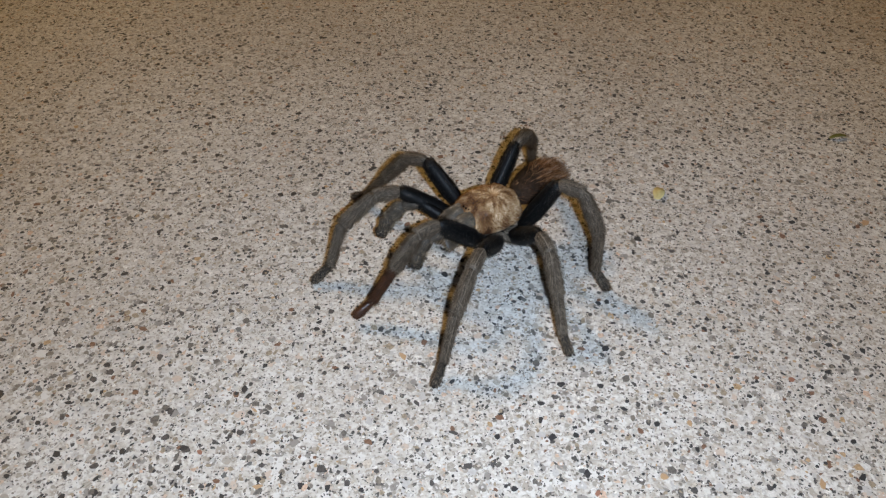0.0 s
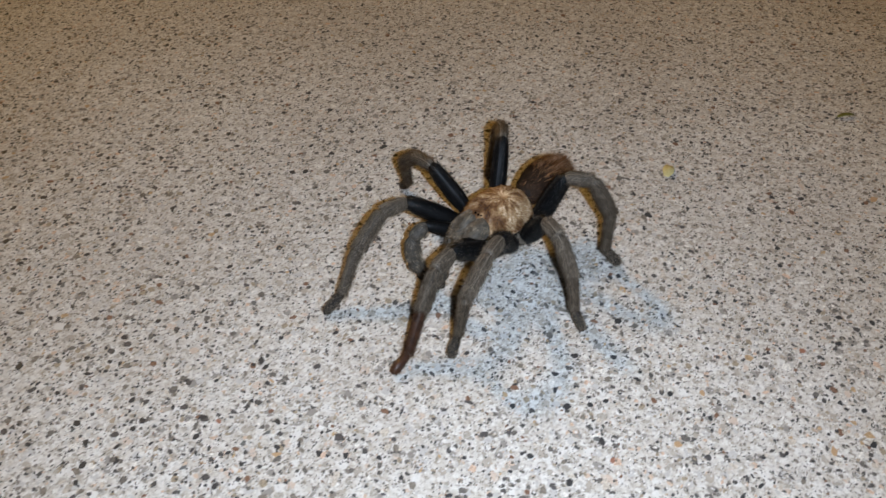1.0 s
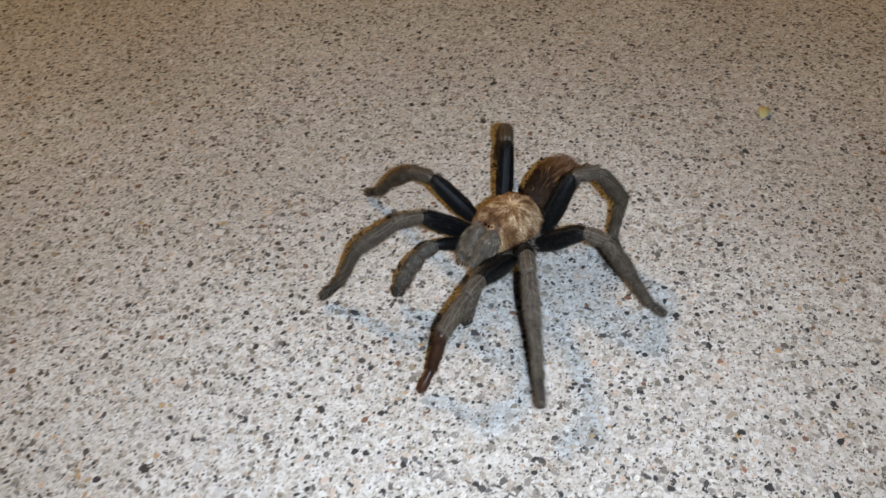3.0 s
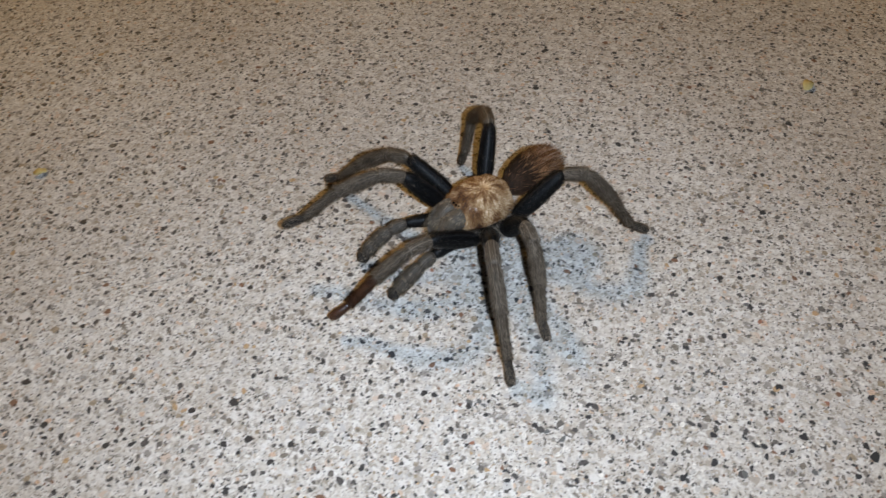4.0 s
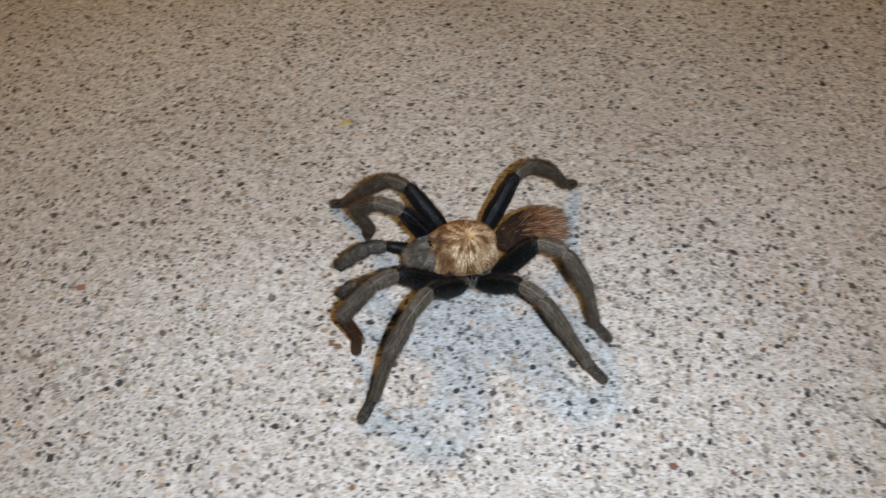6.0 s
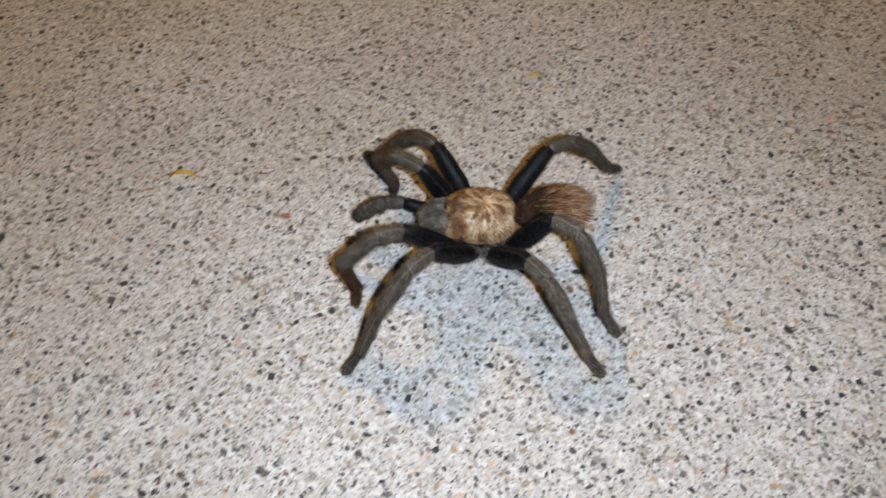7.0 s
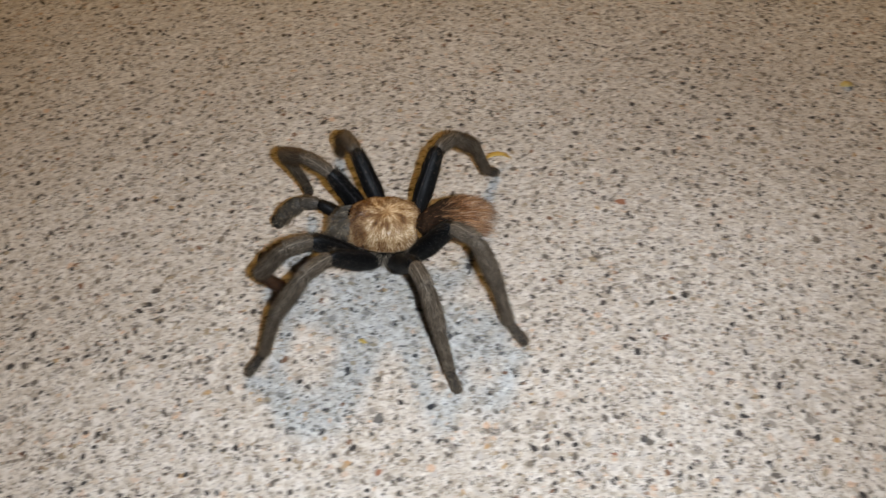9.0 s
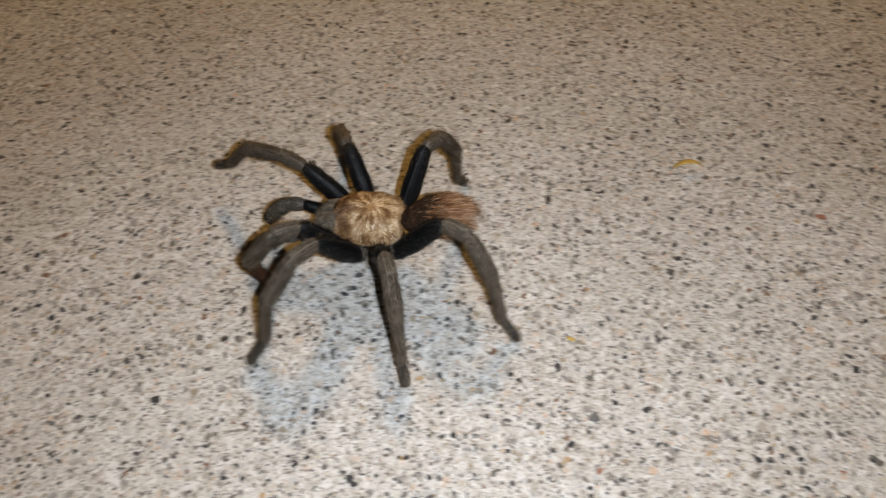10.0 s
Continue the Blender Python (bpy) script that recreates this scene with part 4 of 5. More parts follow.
SWING = {  # degrees by time: swing, lean of the plane, rise of the femur
    "L1": [
        (0, -8, -6, 36), (0.5, -9, -6, 34), (0.8, 5, -4, 29), (1, 3, -19, 25), (1.3, 11, -8, 29), (1.5, 14, 1, 26),
        (1.8, 12, 4, 28), (2, 10, 17, 25), (2.3, -2, 11, 31), (2.5, -3, 1, 34), (2.7, 4, -1, 32), (3.1, 12, 4, 22),
        (3.45, 10, 17, 25), (3.8, 5, 3, 35), (4, -3, 8, 31), (4.3, 2, 13, 18), (4.5, 12, 4, 22), (4.8, 24, -10, 37),
        (5, 7, 2, 38), (5.2, -1, -1, 26), (5.5, 3, -16, 8), (5.75, 24, -6, 30), (6, 19, -5, 43), (6.3, -1, -5, 17),
        (6.5, 3, -16, 8), (6.8, 24, -2, 24), (7, 19, -5, 43), (7.3, 0, -5, 13), (7.5, 6, 8, 15), (7.8, 21, 8, 33),
        (8, 25, 4, 45), (8.3, 2, -4, 21), (8.5, 5, 4, 19), (8.8, 20, 10, 49), (9, 25, 9, 53), (9.3, -7, -7, 10),
        (9.5, 4, 15, 21), (9.8, 25, 14, 50), (10, 29, 6, 57),
    ],
    "L2": [
        (0, 32, -1, 28), (0.5, 27, 1, 27), (0.8, 25, 8, 36), (1, 20, 4, 42), (1.3, 27, 3, 42), (1.5, 43, -2, 41),
        (1.8, 45, -4, 27), (2, 46, -7, 24), (2.3, 49, -10, 33), (2.5, 54, -16, 45), (2.7, 65, -16, 50), (3.1, 41, -7, 43),
        (3.45, 46, -7, 24), (3.8, 51, -3, 34), (4, 59, -10, 41), (4.3, 76, -30, 37), (4.5, 41, -7, 43), (4.8, 39, 6, 28),
        (5, 44, -3, 40), (5.2, 51, -13, 50), (5.5, 64, -21, 61), (5.75, 37, -2, 28), (6, 42, -1, 43), (6.3, 55, -12, 60),
        (6.5, 64, -21, 61), (6.8, 34, -11, 28), (7, 42, -1, 43), (7.3, 61, -11, 56), (7.5, 75, -19, 61), (7.8, 34, -10, 28),
        (8, 44, -1, 44), (8.3, 60, -8, 62), (8.5, 75, -15, 67), (8.8, 37, -6, 33), (9, 47, 3, 46), (9.3, 67, -10, 62),
        (9.5, 87, -29, 61), (9.8, 41, -5, 36), (10, 53, 0, 51),
    ],
    "L3": [
        (0, 76, 3, 39), (0.5, 72, -1, 41), (0.8, 77, 6, 48), (1, 75, -7, 57), (1.3, 88, -3, 63), (1.5, 89, 0, 59),
        (1.8, 97, -1, 55), (2, 101, -4, 52), (2.3, 111, -19, 52), (2.5, 98, -7, 56), (2.7, 77, 6, 54), (3.1, 114, -5, 41),
        (3.45, 101, -4, 52), (3.8, 106, 6, 46), (4, 75, 1, 51), (4.3, 97, 6, 44), (4.5, 114, -5, 41), (4.8, 123, 3, 29),
        (5, 94, 0, 41), (5.2, 71, -1, 49), (5.5, 82, -6, 49), (5.75, 117, -3, 36), (6, 129, -2, 41), (6.3, 75, 4, 49),
        (6.5, 82, -6, 49), (6.8, 111, -9, 43), (7, 129, -2, 41), (7.3, 79, 6, 46), (7.5, 90, 5, 47), (7.8, 120, -3, 43),
        (8, 125, -7, 41), (8.3, 79, 0, 52), (8.5, 94, 3, 51), (8.8, 126, -7, 43), (9, 122, 5, 46), (9.3, 81, 6, 52),
        (9.5, 98, 3, 51), (9.8, 123, -10, 41), (10, 112, 4, 51),
    ],
    "L4": [
        (0, 114, 8, 66), (0.5, 113, 11, 67), (0.8, 121, 3, 67), (1, 129, 2, 71), (1.3, 139, 4, 64), (1.5, 137, 4, 61),
        (1.8, 141, 1, 55), (2, 133, 0, 59), (2.3, 148, -16, 73), (2.5, 135, 6, 67), (2.7, 149, 8, 63), (3.1, 141, 9, 67),
        (3.45, 133, 0, 59), (3.8, 145, 14, 55), (4, 152, 10, 47), (4.3, 150, 18, 32), (4.5, 141, 9, 67), (4.8, 135, 12, 61),
        (5, 148, 13, 51), (5.2, 153, 10, 44), (5.5, 161, 33, 28), (5.75, 127, 6, 64), (6, 144, 7, 61), (6.3, 159, 27, 36),
        (6.5, 161, 33, 28), (6.8, 120, -0, 67), (7, 144, 7, 61), (7.3, 162, 22, 36), (7.5, 164, 29, 22), (7.8, 132, 7, 68),
        (8, 149, 8, 54), (8.3, 163, 16, 31), (8.5, 158, 15, 32), (8.8, 137, 7, 63), (9, 152, 11, 57), (9.3, 163, 24, 31),
        (9.5, 155, 6, 46), (9.8, 144, 11, 59), (10, 158, 15, 50),
    ],
    "R1": [
        (0, -22, -28, 30), (0.5, -25, -33, 32), (0.8, -12, -19, 27), (1, -18, -30, 32), (1.3, -16, -5, 48), (1.5, -13, 3, 47),
        (1.8, -17, 5, 48), (2, -14, 8, 49), (2.3, -24, 9, 49), (2.5, -32, 8, 53), (2.7, -24, -7, 27), (3.1, -24, 4, 39),
        (3.45, -14, 8, 49), (3.8, -29, 9, 53), (4, -23, -4, 48), (4.3, -23, 1, 29), (4.5, -24, 4, 39), (4.8, -20, 8, 55),
        (5, -31, 17, 61), (5.2, -29, 8, 47), (5.5, -13, -6, 21), (5.75, -17, 6, 51), (6, -32, 18, 66), (6.3, -19, 6, 51),
        (6.5, -13, -6, 21), (6.8, -13, 4, 47), (7, -32, 18, 66), (7.3, -11, -1, 41), (7.5, -8, 10, 38), (7.8, -27, 19, 63),
        (8, -40, 24, 66), (8.3, -11, 9, 36), (8.5, -15, 4, 54), (8.8, -29, 17, 61), (9, -30, 14, 69), (9.3, -13, 6, 53),
        (9.5, -22, 15, 63), (9.8, -36, 18, 48), (10, -18, 2, 40),
    ],
    "R2": [
        (0, -64, -2, 41), (0.5, -67, -0, 39), (0.8, -78, 17, 55), (1, -88, 21, 50), (1.3, -97, 20, 51), (1.5, -75, 20, 53),
        (1.8, -58, -33, 20), (2, -51, 11, 25), (2.3, -48, 9, 38), (2.5, -55, 7, 40), (2.7, -68, 16, 44), (3.1, -78, 12, 38),
        (3.45, -51, 11, 25), (3.8, -52, -2, 32), (4, -59, -4, 29), (4.3, -69, 13, 58), (4.5, -78, 12, 38), (4.8, -51, -10, 32),
        (5, -52, 4, 39), (5.2, -61, 17, 45), (5.5, -68, 15, 39), (5.75, -53, -3, 34), (6, -44, -6, 38), (6.3, -66, 13, 38),
        (6.5, -68, 15, 39), (6.8, -55, 4, 36), (7, -44, -6, 38), (7.3, -53, 1, 41), (7.5, -66, 10, 44), (7.8, -51, -4, 40),
        (8, -54, 8, 57), (8.3, -86, 16, 59), (8.5, -89, 22, 54), (8.8, -43, -1, 43), (9, -58, 5, 45), (9.3, -97, 13, 64),
        (9.5, -60, 7, 47), (9.8, -50, 5, 46), (10, -60, 6, 48),
    ],
    "R4": [
        (0, -156, -4, 54), (0.5, -156, -4, 52), (0.8, -153, -4, 56), (1, -133, -3, 60), (1.3, -137, -5, 61), (1.5, -139, -6, 67),
        (1.8, -144, -2, 56), (2, -152, -3, 54), (2.3, -157, -4, 51), (2.5, -152, -3, 54), (2.7, -135, -2, 56), (3.1, -138, -1, 47),
        (3.45, -152, -3, 54), (3.8, -138, -1, 51), (4, -114, -12, 56), (4.3, -141, -2, 49), (4.5, -138, -1, 47), (4.8, -148, -2, 45),
        (5, -154, 0, 46), (5.2, -128, -0, 47), (5.5, -133, 12, 55), (5.75, -151, 3, 44), (6, -147, 10, 39), (6.3, -124, 0, 45),
        (6.5, -133, 12, 55), (6.8, -153, 9, 43), (7, -147, 10, 39), (7.3, -107, 2, 40), (7.5, -127, -1, 58), (7.8, -154, 14, 36),
        (8, -140, 16, 38), (8.3, -112, -2, 61), (8.5, -130, -5, 49), (8.8, -156, 13, 28), (9, -124, 11, 46), (9.3, -122, -7, 55),
        (9.5, -146, 16, 48), (9.8, -148, 15, 38), (10, -121, 0, 57),
    ],
    "PR": [
        (0, -47, -11, 26), (0.5, -37, -12, 31), (0.8, -18, -12, 19), (1, -23, -18, 20), (1.3, -5, -2, 24), (1.5, 1, -2, 21),
        (1.8, 2, 8, 33), (2, 3, 2, 27), (2.3, -10, -2, 24), (2.5, -14, -9, 24), (2.7, -10, -10, 27), (3.1, -20, -7, 14),
        (3.45, 3, 2, 27), (3.8, -25, -10, 11), (4, -20, -6, 2), (4.3, -17, -5, 15), (4.5, -20, -7, 14), (4.8, -19, -11, 10),
        (5, -21, -7, 11), (5.2, -18, -8, 6), (5.5, -9, -2, 10), (5.75, -13, -7, 10), (6, -13, 3, 14), (6.3, -15, -7, 15),
        (6.5, -9, -2, 10), (6.8, -8, -3, 11), (7, -13, 3, 14), (7.3, -6, 2, 12), (7.5, -2, 3, 16), (7.8, -7, 8, 15),
        (8, -12, 5, 20), (8.3, -2, -5, 16), (8.5, -6, 0, 25), (8.8, -8, -1, 23), (9, -12, -10, 23), (9.3, -10, -1, 24),
        (9.5, -7, -8, 25), (9.8, -5, 1, 23), (10, -6, 10, 20),
    ],
    "PL": [
        (0, -20, 6, 31), (0.5, -21, 6, 32), (0.8, -6, 4, 34), (1, -8, 4, 33), (1.3, 3, 2, 36), (1.5, 15, -1, 35),
        (1.8, 23, -2, 36), (2, 21, -2, 34), (2.3, -8, 4, 37), (2.5, -13, 6, 37), (2.7, -1, 3, 36), (3.1, 18, -1, 22),
        (3.45, 21, -2, 34), (3.8, -12, 5, 35), (4, 3, 1, -6), (4.3, 12, 0, 2), (4.5, 18, -1, 22), (4.8, 5, 1, 15),
        (5, -6, 3, 29), (5.2, 3, 1, -1), (5.5, 10, 0, 6), (5.75, 7, 0, 8), (6, -6, 1, 7), (6.3, 6, 0, 2),
        (6.5, 10, 0, 6), (6.8, 9, 0, 2), (7, -6, 1, 7), (7.3, 13, -0, 4), (7.5, 14, -0, 11), (7.8, 12, -0, 20),
        (8, 4, 0, 8), (8.3, 10, 0, 12), (8.5, 10, 0, 14), (8.8, 12, 0, 21), (9, 4, 1, 13), (9.3, 7, 0, 15),
        (9.5, 6, 0, 14), (9.8, 12, 0, 22), (10, 3, 1, 14),
    ],
}
BENDS = {  # degrees by time: bends of knee, tibia and tarsus
    "L1": [
        (0, 88, 1, -20), (0.5, 88, 2, -23), (0.8, 82, 2, -30), (1, 73, 4, -31), (1.3, 59, 45, -29), (1.5, 48, 53, -27),
        (1.8, 50, 57, -25), (2, 46, 57, -22), (2.3, 75, 14, -25), (2.5, 88, 2, -29), (2.7, 86, 2, -34), (3.1, 36, 60, -30),
        (3.45, 46, 57, -22), (3.8, 68, 44, -23), (4, 63, 15, -22), (4.3, 47, 18, -24), (4.5, 36, 60, -30), (4.8, 63, 76, -28),
        (5, 73, 40, -24), (5.2, 44, 14, -21), (5.5, 30, 18, -31), (5.75, 49, 82, -30), (6, 76, 73, -26), (6.3, 35, 17, -24),
        (6.5, 30, 18, -31), (6.8, 35, 88, -32), (7, 76, 73, -26), (7.3, 37, 11, -21), (7.5, 35, 25, -23), (7.8, 54, 66, -26),
        (8, 84, 81, -30), (8.3, 32, 35, -22), (8.5, 32, 31, -23), (8.8, 88, 44, -22), (9, 100, 69, -35), (9.3, 24, 23, -21),
        (9.5, 27, 46, -22), (9.8, 90, 48, -25), (10, 105, 62, -26),
    ],
    "L2": [
        (0, 62, 24, -27), (0.5, 53, 38, -26), (0.8, 61, 60, -24), (1, 71, 60, -22), (1.3, 65, 79, -19), (1.5, 72, 37, -21),
        (1.8, 54, 27, -22), (2, 58, 9, -23), (2.3, 59, 38, -23), (2.5, 81, 40, -23), (2.7, 85, 51, -22), (3.1, 73, 7, -16),
        (3.45, 58, 9, -23), (3.8, 67, 23, -23), (4, 80, 21, -23), (4.3, 59, 48, -21), (4.5, 73, 7, -16), (4.8, 64, 5, -20),
        (5, 72, 34, -22), (5.2, 86, 42, -23), (5.5, 104, 49, -25), (5.75, 60, 4, -20), (6, 83, 18, -23), (6.3, 102, 44, -26),
        (6.5, 104, 49, -25), (6.8, 56, 2, -20), (7, 83, 18, -23), (7.3, 93, 52, -21), (7.5, 103, 45, -21), (7.8, 67, 1, -28),
        (8, 82, 23, -27), (8.3, 101, 53, -21), (8.5, 112, 44, -20), (8.8, 73, 2, -24), (9, 85, 25, -28), (9.3, 105, 44, -26),
        (9.5, 84, 69, -23), (9.8, 76, 12, -38), (10, 91, 35, -38),
    ],
    "L3": [
        (0, 86, 4, -22), (0.5, 83, 19, -23), (0.8, 89, 37, -26), (1, 107, 26, -23), (1.3, 118, 20, -24), (1.5, 112, 18, -25),
        (1.8, 96, 48, -27), (2, 91, 43, -28), (2.3, 94, 41, -30), (2.5, 100, 39, -30), (2.7, 114, 2, -26), (3.1, 87, 2, -22),
        (3.45, 91, 43, -28), (3.8, 95, 9, -30), (4, 104, 10, -24), (4.3, 92, 9, -25), (4.5, 87, 2, -22), (4.8, 69, 2, -25),
        (5, 85, 2, -19), (5.2, 97, 2, -16), (5.5, 99, 3, -19), (5.75, 78, 3, -22), (6, 83, 1, -19), (6.3, 96, 2, -15),
        (6.5, 99, 3, -19), (6.8, 88, 4, -19), (7, 83, 1, -19), (7.3, 94, 6, -20), (7.5, 93, 13, -22), (7.8, 87, 15, -25),
        (8, 88, 2, -21), (8.3, 101, 16, -22), (8.5, 98, 17, -21), (8.8, 90, 6, -21), (9, 97, 2, -23), (9.3, 103, 11, -21),
        (9.5, 98, 16, -21), (9.8, 86, 9, -21), (10, 103, 6, -21),
    ],
    "L4": [
        (0, 118, 26, -29), (0.5, 117, 37, -30), (0.8, 115, 44, -30), (1, 125, 31, -34), (1.3, 114, 27, -29), (1.5, 111, 24, -28),
        (1.8, 95, 40, -29), (2, 103, 41, -29), (2.3, 130, 31, -33), (2.5, 117, 45, -38), (2.7, 119, 15, -36), (3.1, 117, 52, -22),
        (3.45, 103, 41, -29), (3.8, 97, 30, -29), (4, 95, 8, -29), (4.3, 72, 4, -24), (4.5, 117, 52, -22), (4.8, 117, 13, -23),
        (5, 94, 24, -24), (5.2, 88, 3, -21), (5.5, 63, 2, -17), (5.75, 117, 22, -21), (6, 112, 15, -20), (6.3, 75, 5, -17),
        (6.5, 63, 2, -17), (6.8, 118, 31, -19), (7, 112, 15, -20), (7.3, 76, 2, -17), (7.5, 53, 2, -15), (7.8, 123, 22, -20),
        (8, 105, 11, -21), (8.3, 69, 2, -18), (8.5, 69, 2, -15), (8.8, 115, 34, -24), (9, 114, 6, -22), (9.3, 69, 2, -15),
        (9.5, 93, 4, -18), (9.8, 107, 40, -26), (10, 101, 16, -27),
    ],
    "R1": [
        (0, 66, 33, -27), (0.5, 67, 47, -27), (0.8, 68, 9, -20), (1, 75, 16, -21), (1.3, 91, 29, -23), (1.5, 85, 37, -22),
        (1.8, 80, 57, -21), (2, 81, 68, -21), (2.3, 86, 82, -20), (2.5, 98, 20, -19), (2.7, 61, 4, -14), (3.1, 67, 46, -28),
        (3.45, 81, 68, -21), (3.8, 95, 82, -23), (4, 67, 21, -21), (4.3, 61, 15, -21), (4.5, 67, 46, -28), (4.8, 90, 66, -25),
        (5, 109, 66, -32), (5.2, 69, 74, -23), (5.5, 35, 42, -25), (5.75, 83, 69, -27), (6, 116, 53, -32), (6.3, 62, 50, -22),
        (6.5, 35, 42, -25), (6.8, 76, 73, -29), (7, 116, 53, -32), (7.3, 45, 46, -23), (7.5, 67, 35, -27), (7.8, 108, 52, -29),
        (8, 118, 32, -28), (8.3, 62, 35, -25), (8.5, 90, 38, -25), (8.8, 116, 5, -23), (9, 97, 74, -22), (9.3, 92, 32, -25),
        (9.5, 106, 49, -29), (9.8, 98, 1, -26), (10, 49, 39, -22),
    ],
    "R2": [
        (0, 95, 1, -26), (0.5, 90, 3, -23), (0.8, 107, 28, -25), (1, 94, 34, -25), (1.3, 94, 32, -22), (1.5, 102, 27, -23),
        (1.8, 56, 1, -20), (2, 66, 1, -26), (2.3, 82, 12, -22), (2.5, 73, 49, -27), (2.7, 80, 48, -25), (3.1, 85, 3, -22),
        (3.45, 66, 1, -26), (3.8, 60, 40, -24), (4, 67, 13, -22), (4.3, 107, 50, -27), (4.5, 85, 3, -22), (4.8, 59, 13, -22),
        (5, 79, 22, -24), (5.2, 83, 44, -25), (5.5, 84, 9, -22), (5.75, 59, 18, -22), (6, 83, 8, -22), (6.3, 79, 15, -22),
        (6.5, 84, 9, -22), (6.8, 58, 22, -22), (7, 83, 8, -22), (7.3, 81, 23, -22), (7.5, 93, 9, -22), (7.8, 74, 14, -21),
        (8, 111, 22, -27), (8.3, 110, 36, -25), (8.5, 104, 27, -22), (8.8, 88, 12, -23), (9, 91, 15, -22), (9.3, 124, 16, -24),
        (9.5, 71, 51, -21), (9.8, 91, 17, -22), (10, 93, 19, -22),
    ],
    "R4": [
        (0, 95, 24, -22), (0.5, 91, 24, -22), (0.8, 100, 25, -22), (1, 107, 42, -21), (1.3, 110, 49, -21), (1.5, 123, 38, -21),
        (1.8, 104, 25, -22), (2, 101, 25, -22), (2.3, 94, 24, -22), (2.5, 99, 25, -22), (2.7, 100, 34, -22), (3.1, 92, 24, -22),
        (3.45, 101, 25, -22), (3.8, 95, 24, -22), (4, 104, 58, -21), (4.3, 93, 24, -22), (4.5, 92, 24, -22), (4.8, 87, 24, -22),
        (5, 98, 6, -25), (5.2, 90, 24, -22), (5.5, 119, 1, -28), (5.75, 84, 31, -21), (6, 79, 15, -22), (6.3, 89, 24, -22),
        (6.5, 119, 1, -28), (6.8, 80, 38, -21), (7, 79, 15, -22), (7.3, 80, 23, -22), (7.5, 110, 40, -26), (7.8, 74, 18, -21),
        (8, 74, 20, -20), (8.3, 117, 42, -22), (8.5, 92, 57, -25), (8.8, 65, 12, -22), (9, 93, 25, -22), (9.3, 104, 52, -24),
        (9.5, 95, 29, -24), (9.8, 82, 16, -22), (10, 113, 28, -24),
    ],
    "PR": [
        (0, 80, 22, -22), (0.5, 102, 27, -21), (0.8, 108, 48, -19), (1, 108, 42, -20), (1.3, 102, 36, -20), (1.5, 93, 51, -19),
        (1.8, 108, 34, -20), (2, 95, 31, -21), (2.3, 73, 23, -22), (2.5, 78, 23, -22), (2.7, 83, 24, -21), (3.1, 59, 20, -22),
        (3.45, 95, 31, -21), (3.8, 61, 20, -22), (4, 41, 23, -23), (4.3, 67, 26, -22), (4.5, 59, 20, -22), (4.8, 56, 19, -22),
        (5, 48, 18, -22), (5.2, 40, 17, -22), (5.5, 55, 26, -22), (5.75, 55, 19, -22), (6, 53, 21, -22), (6.3, 59, 21, -22),
        (6.5, 55, 26, -22), (6.8, 53, 20, -22), (7, 53, 21, -22), (7.3, 54, 21, -22), (7.5, 68, 24, -22), (7.8, 53, 22, -22),
        (8, 58, 22, -22), (8.3, 43, 16, -22), (8.5, 66, 23, -22), (8.8, 63, 22, -22), (9, 64, 20, -22), (9.3, 65, 22, -22),
        (9.5, 64, 20, -22), (9.8, 62, 22, -22), (10, 62, 23, -22),
    ],
    "PL": [
        (0, 96, 31, -21), (0.5, 97, 31, -21), (0.8, 108, 34, -20), (1, 101, 32, -21), (1.3, 107, 34, -21), (1.5, 101, 32, -21),
        (1.8, 103, 33, -21), (2, 100, 32, -21), (2.3, 112, 35, -20), (2.5, 115, 36, -20), (2.7, 114, 36, -20), (3.1, 80, 26, -21),
        (3.45, 100, 32, -21), (3.8, 105, 33, -21), (4, 24, 10, -21), (4.3, 35, 15, -22), (4.5, 80, 26, -21), (4.8, 53, 20, -22),
        (5, 85, 28, -21), (5.2, 23, 7, -21), (5.5, 33, 15, -22), (5.75, 38, 13, -21), (6, 29, 14, -22), (6.3, 25, 12, -22),
        (6.5, 33, 15, -22), (6.8, 22, 6, -20), (7, 29, 14, -22), (7.3, 27, 13, -22), (7.5, 42, 17, -22), (7.8, 63, 22, -22),
        (8, 29, 14, -22), (8.3, 41, 17, -22), (8.5, 45, 18, -22), (8.8, 62, 22, -22), (9, 39, 17, -22), (9.3, 46, 18, -22),
        (9.5, 44, 18, -22), (9.8, 62, 22, -22), (10, 40, 17, -22),
    ],
}


def spline(times, rows, t):
    """Values between keys, gliding without overshoot."""
    if t <= times[0]:
        return list(rows[0])
    if t >= times[-1]:
        return list(rows[-1])
    k = max(i for i in range(len(times) - 1) if times[i] <= t)
    h, out = times[k + 1] - times[k], []
    f = (t - times[k]) / h
    for j in range(len(rows[0])):
        def slope(i):
            if i == 0 or i == len(times) - 1:
                a, b = (0, 1) if i == 0 else (i - 1, i)
                return (rows[b][j] - rows[a][j]) / (times[b] - times[a])
            h0, h1 = times[i] - times[i - 1], times[i + 1] - times[i]
            d0, d1 = (rows[i][j] - rows[i - 1][j]) / h0, (rows[i + 1][j] - rows[i][j]) / h1
            if d0 * d1 <= 0:
                return 0.0
            w1, w2 = 2 * h1 + h0, h1 + 2 * h0
            return (w1 + w2) / (w1 / d0 + w2 / d1)
        m0, m1 = slope(k), slope(k + 1)
        p0, p1 = rows[k][j], rows[k + 1][j]
        out.append((2 * f**3 - 3 * f**2 + 1) * p0 + (f**3 - 2 * f**2 + f) * h * m0 + (-2 * f**3 + 3 * f**2) * p1 + (f**3 - f**2) * h * m1)
    return out


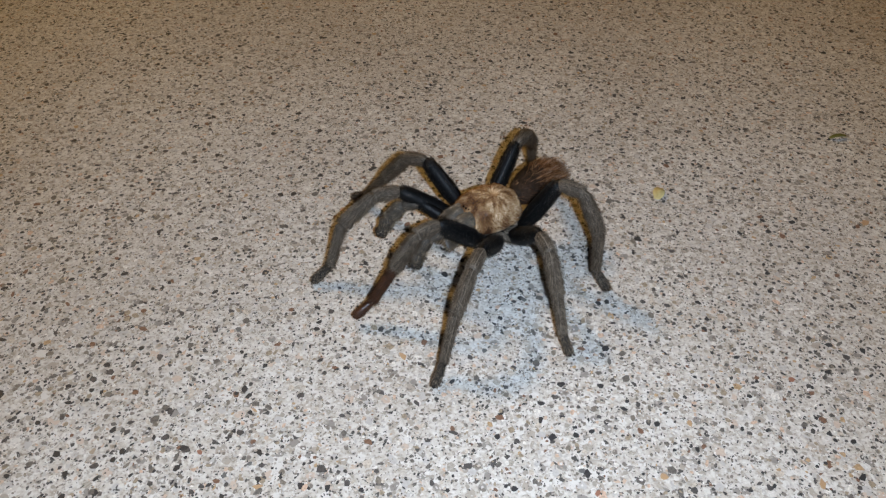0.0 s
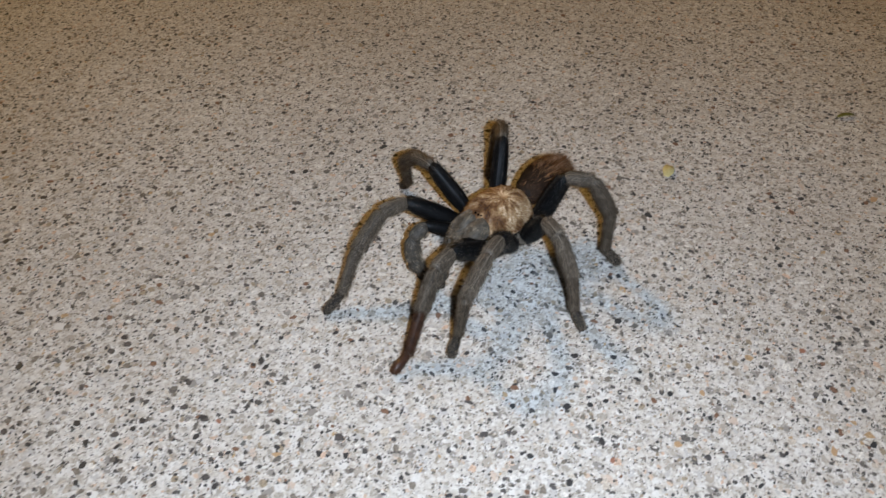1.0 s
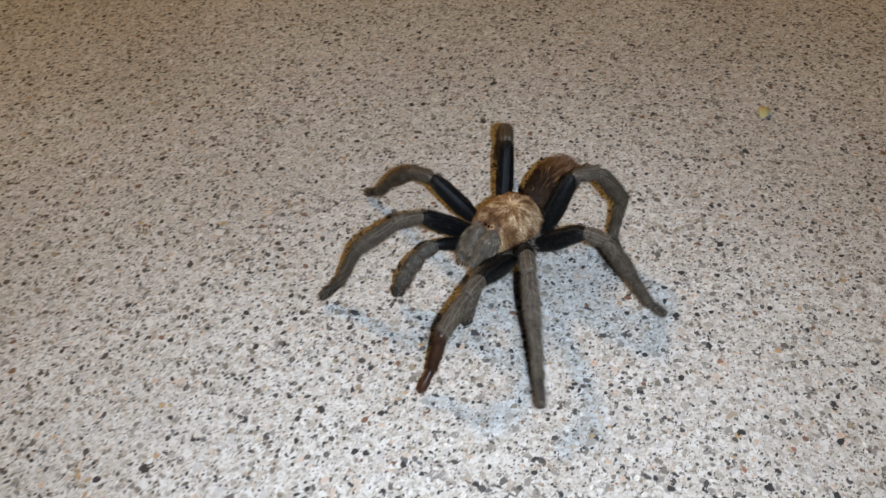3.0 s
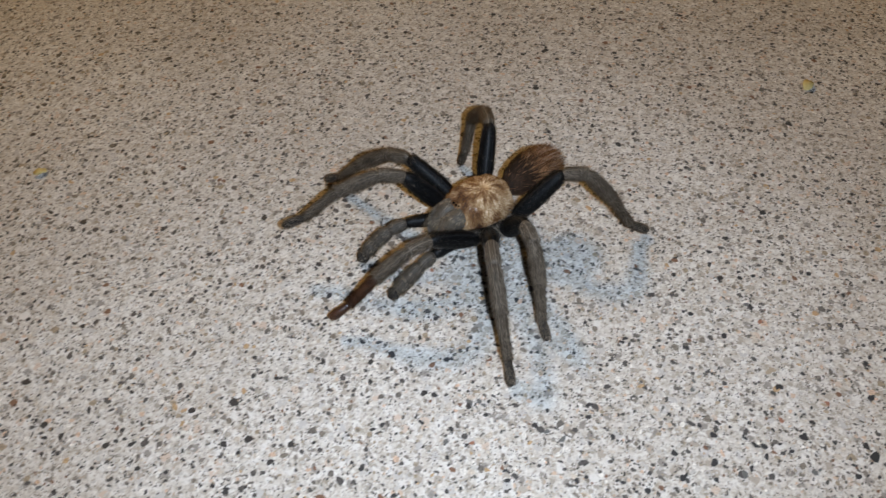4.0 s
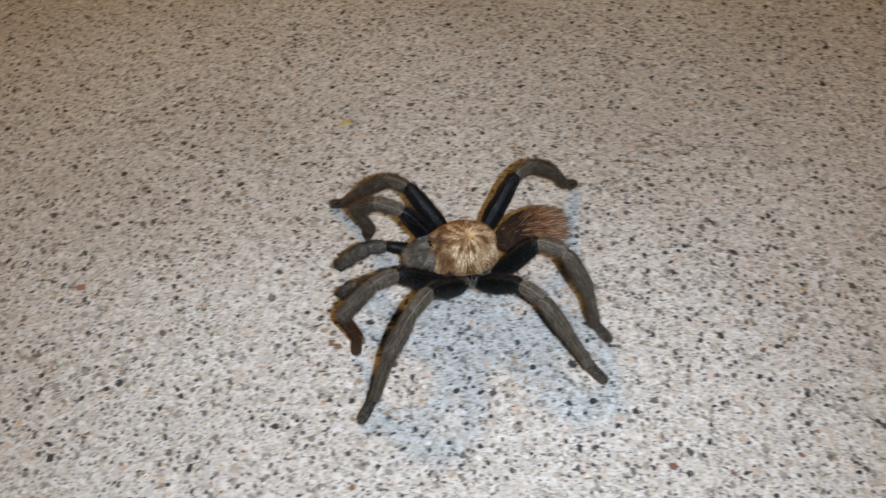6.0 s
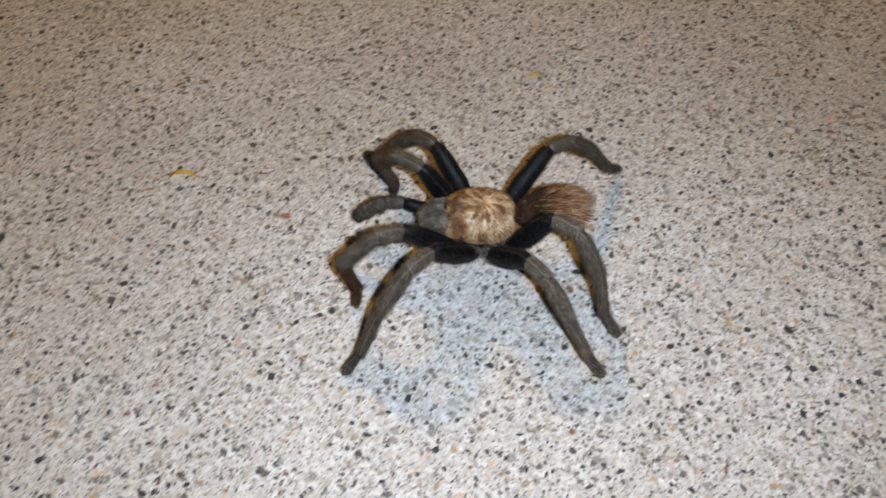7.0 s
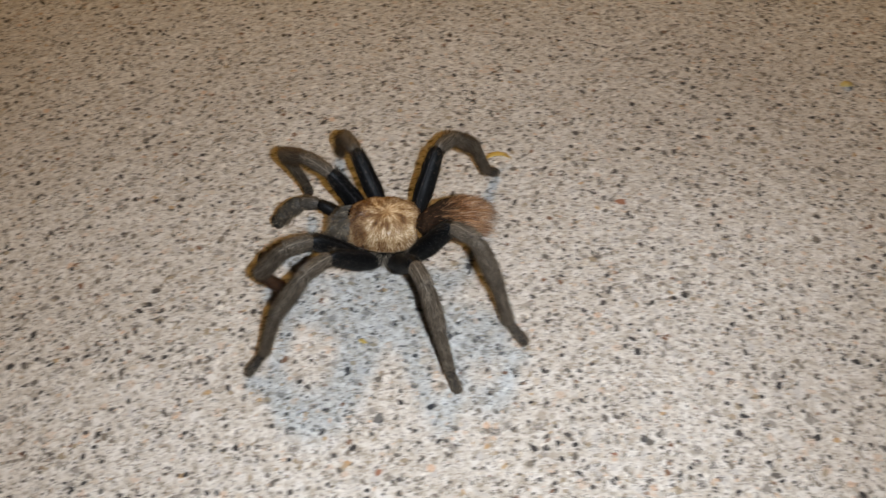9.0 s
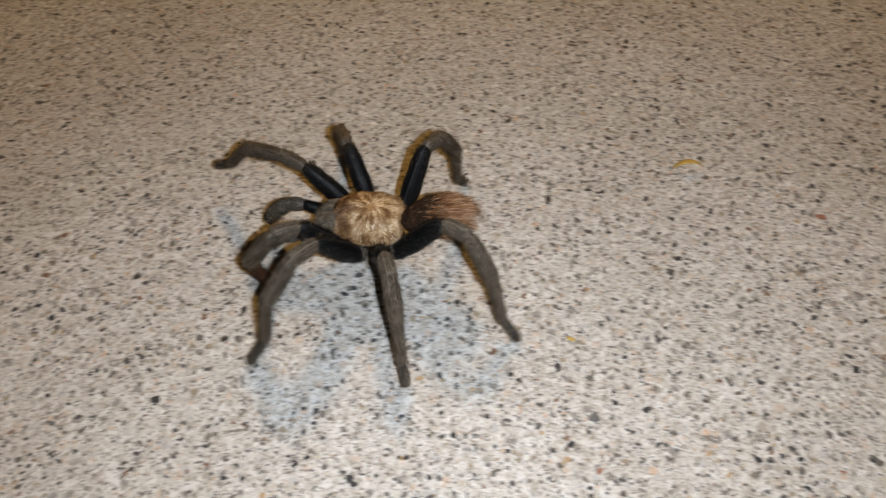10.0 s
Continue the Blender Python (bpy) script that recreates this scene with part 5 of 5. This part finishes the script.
def limb_poses(key, angles):
    """The segments' poses in the space of their coxa. angles in degrees: swing, lean of the leg's plane, femur's rise, bends of knee, tibia and tarsus."""
    a, lean, rise, b1, b2, b3 = [radians(v) for v in angles]
    ahead, side = Vector((math.cos(a), math.sin(a), 0)), Vector((-math.sin(a), math.cos(a), 0))
    up = Z * math.cos(lean) + side * math.sin(lean)
    p, out = Vector((0, 0, 0)), []
    for L, ang in zip(LENGTHS[key], (rise, rise - 0.55 * b1, rise - b1, rise - b1 - b2, rise - b1 - b2 - b3)):
        ex, ez = ahead * math.cos(ang) + up * math.sin(ang), up * math.cos(ang) - ahead * math.sin(ang)
        ey = ez.cross(ex)
        m = Matrix((ex, ey, ez)).transposed().to_4x4()
        m.translation = p
        out.append(m)
        p = p + ex * L
    return out, p


def set_foot(key, angles):
    """Lays the tarsus flatter on the slab where it stood too steep, with its tip where it was; knee and tibia give way."""
    if key[0] == "P":
        return angles
    a = list(angles)
    L = LENGTHS[key]

    def tip(a):
        x, z = 0.0, 0.0
        for length, ang in zip(L, (a[2], a[2] - 0.55 * a[3], a[2] - a[3], a[2] - a[3] - a[4], a[2] - a[3] - a[4] - a[5])):
            x, z = x + length * math.cos(radians(ang)), z + length * math.sin(radians(ang))
        return np.array((x, z))
    goal = tip(a)
    steep = -(a[2] - a[3] - a[4] - a[5])
    bent = min(1.0, max(0.0, (50.0 - a[4]) / 25.0))
    a[5] -= min(26.0, max(0.0, 0.65 * (steep - 34.0))) * bent
    for _ in range(5):
        miss = goal - tip(a)
        grad = np.array([(tip([v + (0.5 if j == k else 0) for j, v in enumerate(a)]) - tip(a)) / 0.5 for k in (2, 3, 4)]).T
        step = np.linalg.pinv(grad, rcond=0.08) @ miss
        for k, d in zip((2, 3, 4), step):
            a[k] += float(max(-6, min(6, d)))
    return a


def body_pose(row):
    x, y, z, yaw, pitch, roll = row
    return pose(x, y, z, 0, 0, yaw) @ pose(0, 0, 0, 0, -pitch, 0) @ pose(0, 0, 0, roll, 0, 0)


STEPS = [round(i * 0.1, 1) for i in range(101)]


def motions():
    # a passing foot shoves the curled leaf aside
    walk(curl, [(0.0, pose(-0.3501, 0.0334, 0, 0, 0, 19)), (8.1, pose(-0.3501, 0.0334, 0, 0, 0, 19)), (8.7, pose(-0.3567, 0.0297, 0, 0, 0, 30)), (10.0, pose(-0.3567, 0.0297, 0, 0, 0, 30))])
    walk(torch, [(t, pose(*eye, *turn) @ TORCH_PLACE) for t, eye, turn in PATH])
    bt, br = [r[0] for r in BODY_ROWS], [r[1:] for r in BODY_ROWS]
    bodies = [body_pose(spline(bt, br, t)) for t in STEPS]
    walk(spider, list(zip(STEPS, bodies)))
    for key, segments in limbs.items():
        swings, bends = SWING[key], BENDS[key]
        times = [r[0] for r in swings]
        rows = [(*s[1:], *b[1:]) for s, b in zip(swings, bends)]
        hip = Vector((*HIPS[key], HIP_Z))
        tracks = [[] for _ in segments]
        for t, m in zip(STEPS, bodies):
            angles = set_foot(key, spline(times, rows, t))
            for _ in range(12):
                ms, tip = limb_poses(key, angles)
                low = min((m @ (hip + p)).z for p in (tip, ms[4].translation))
                if low > 0.0008:
                    break
                angles[2] += 1.5
            for track, mm in zip(tracks, ms):
                track.append((t, mm))
        for ob, track in zip(segments, tracks):
            walk(ob, track)


ground = build_ground()
spider, limbs = build_spider()
torch = build_torch()
TORCH_PLACE = pose(0.0190, -0.001, 0.006, 6, 5, 0)
build_leaf(0.0809, 0.2236, 0.0082, 0.0022, 70, 1.2, PALE_LEAF, "small pale yellow leaf scrap on the concrete")
build_leaf(0.1703, 0.2665, 0.0085, 0.0012, 12, 0.8, OLIVE_LEAF, "thin olive green leaf scrap on the concrete")
curl = build_leaf(-0.3501, 0.0334, 0.0135, 0.0011, 19, 2.2, LEAF, "curled dry yellow leaf scrap on the concrete")
build_leaf(-0.2421, 0.1329, 0.0052, 0.0018, 30, 1.0, PALE_LEAF, "tiny pale straw yellow leaf scrap on the concrete")
build_leaf(-0.3623, -0.0642, 0.0030, 0.0007, 0, 0.6, LEAF, "bright yellow leaf fleck on the concrete")
build_pebbles(ground)
build_chips(ground)
motions()
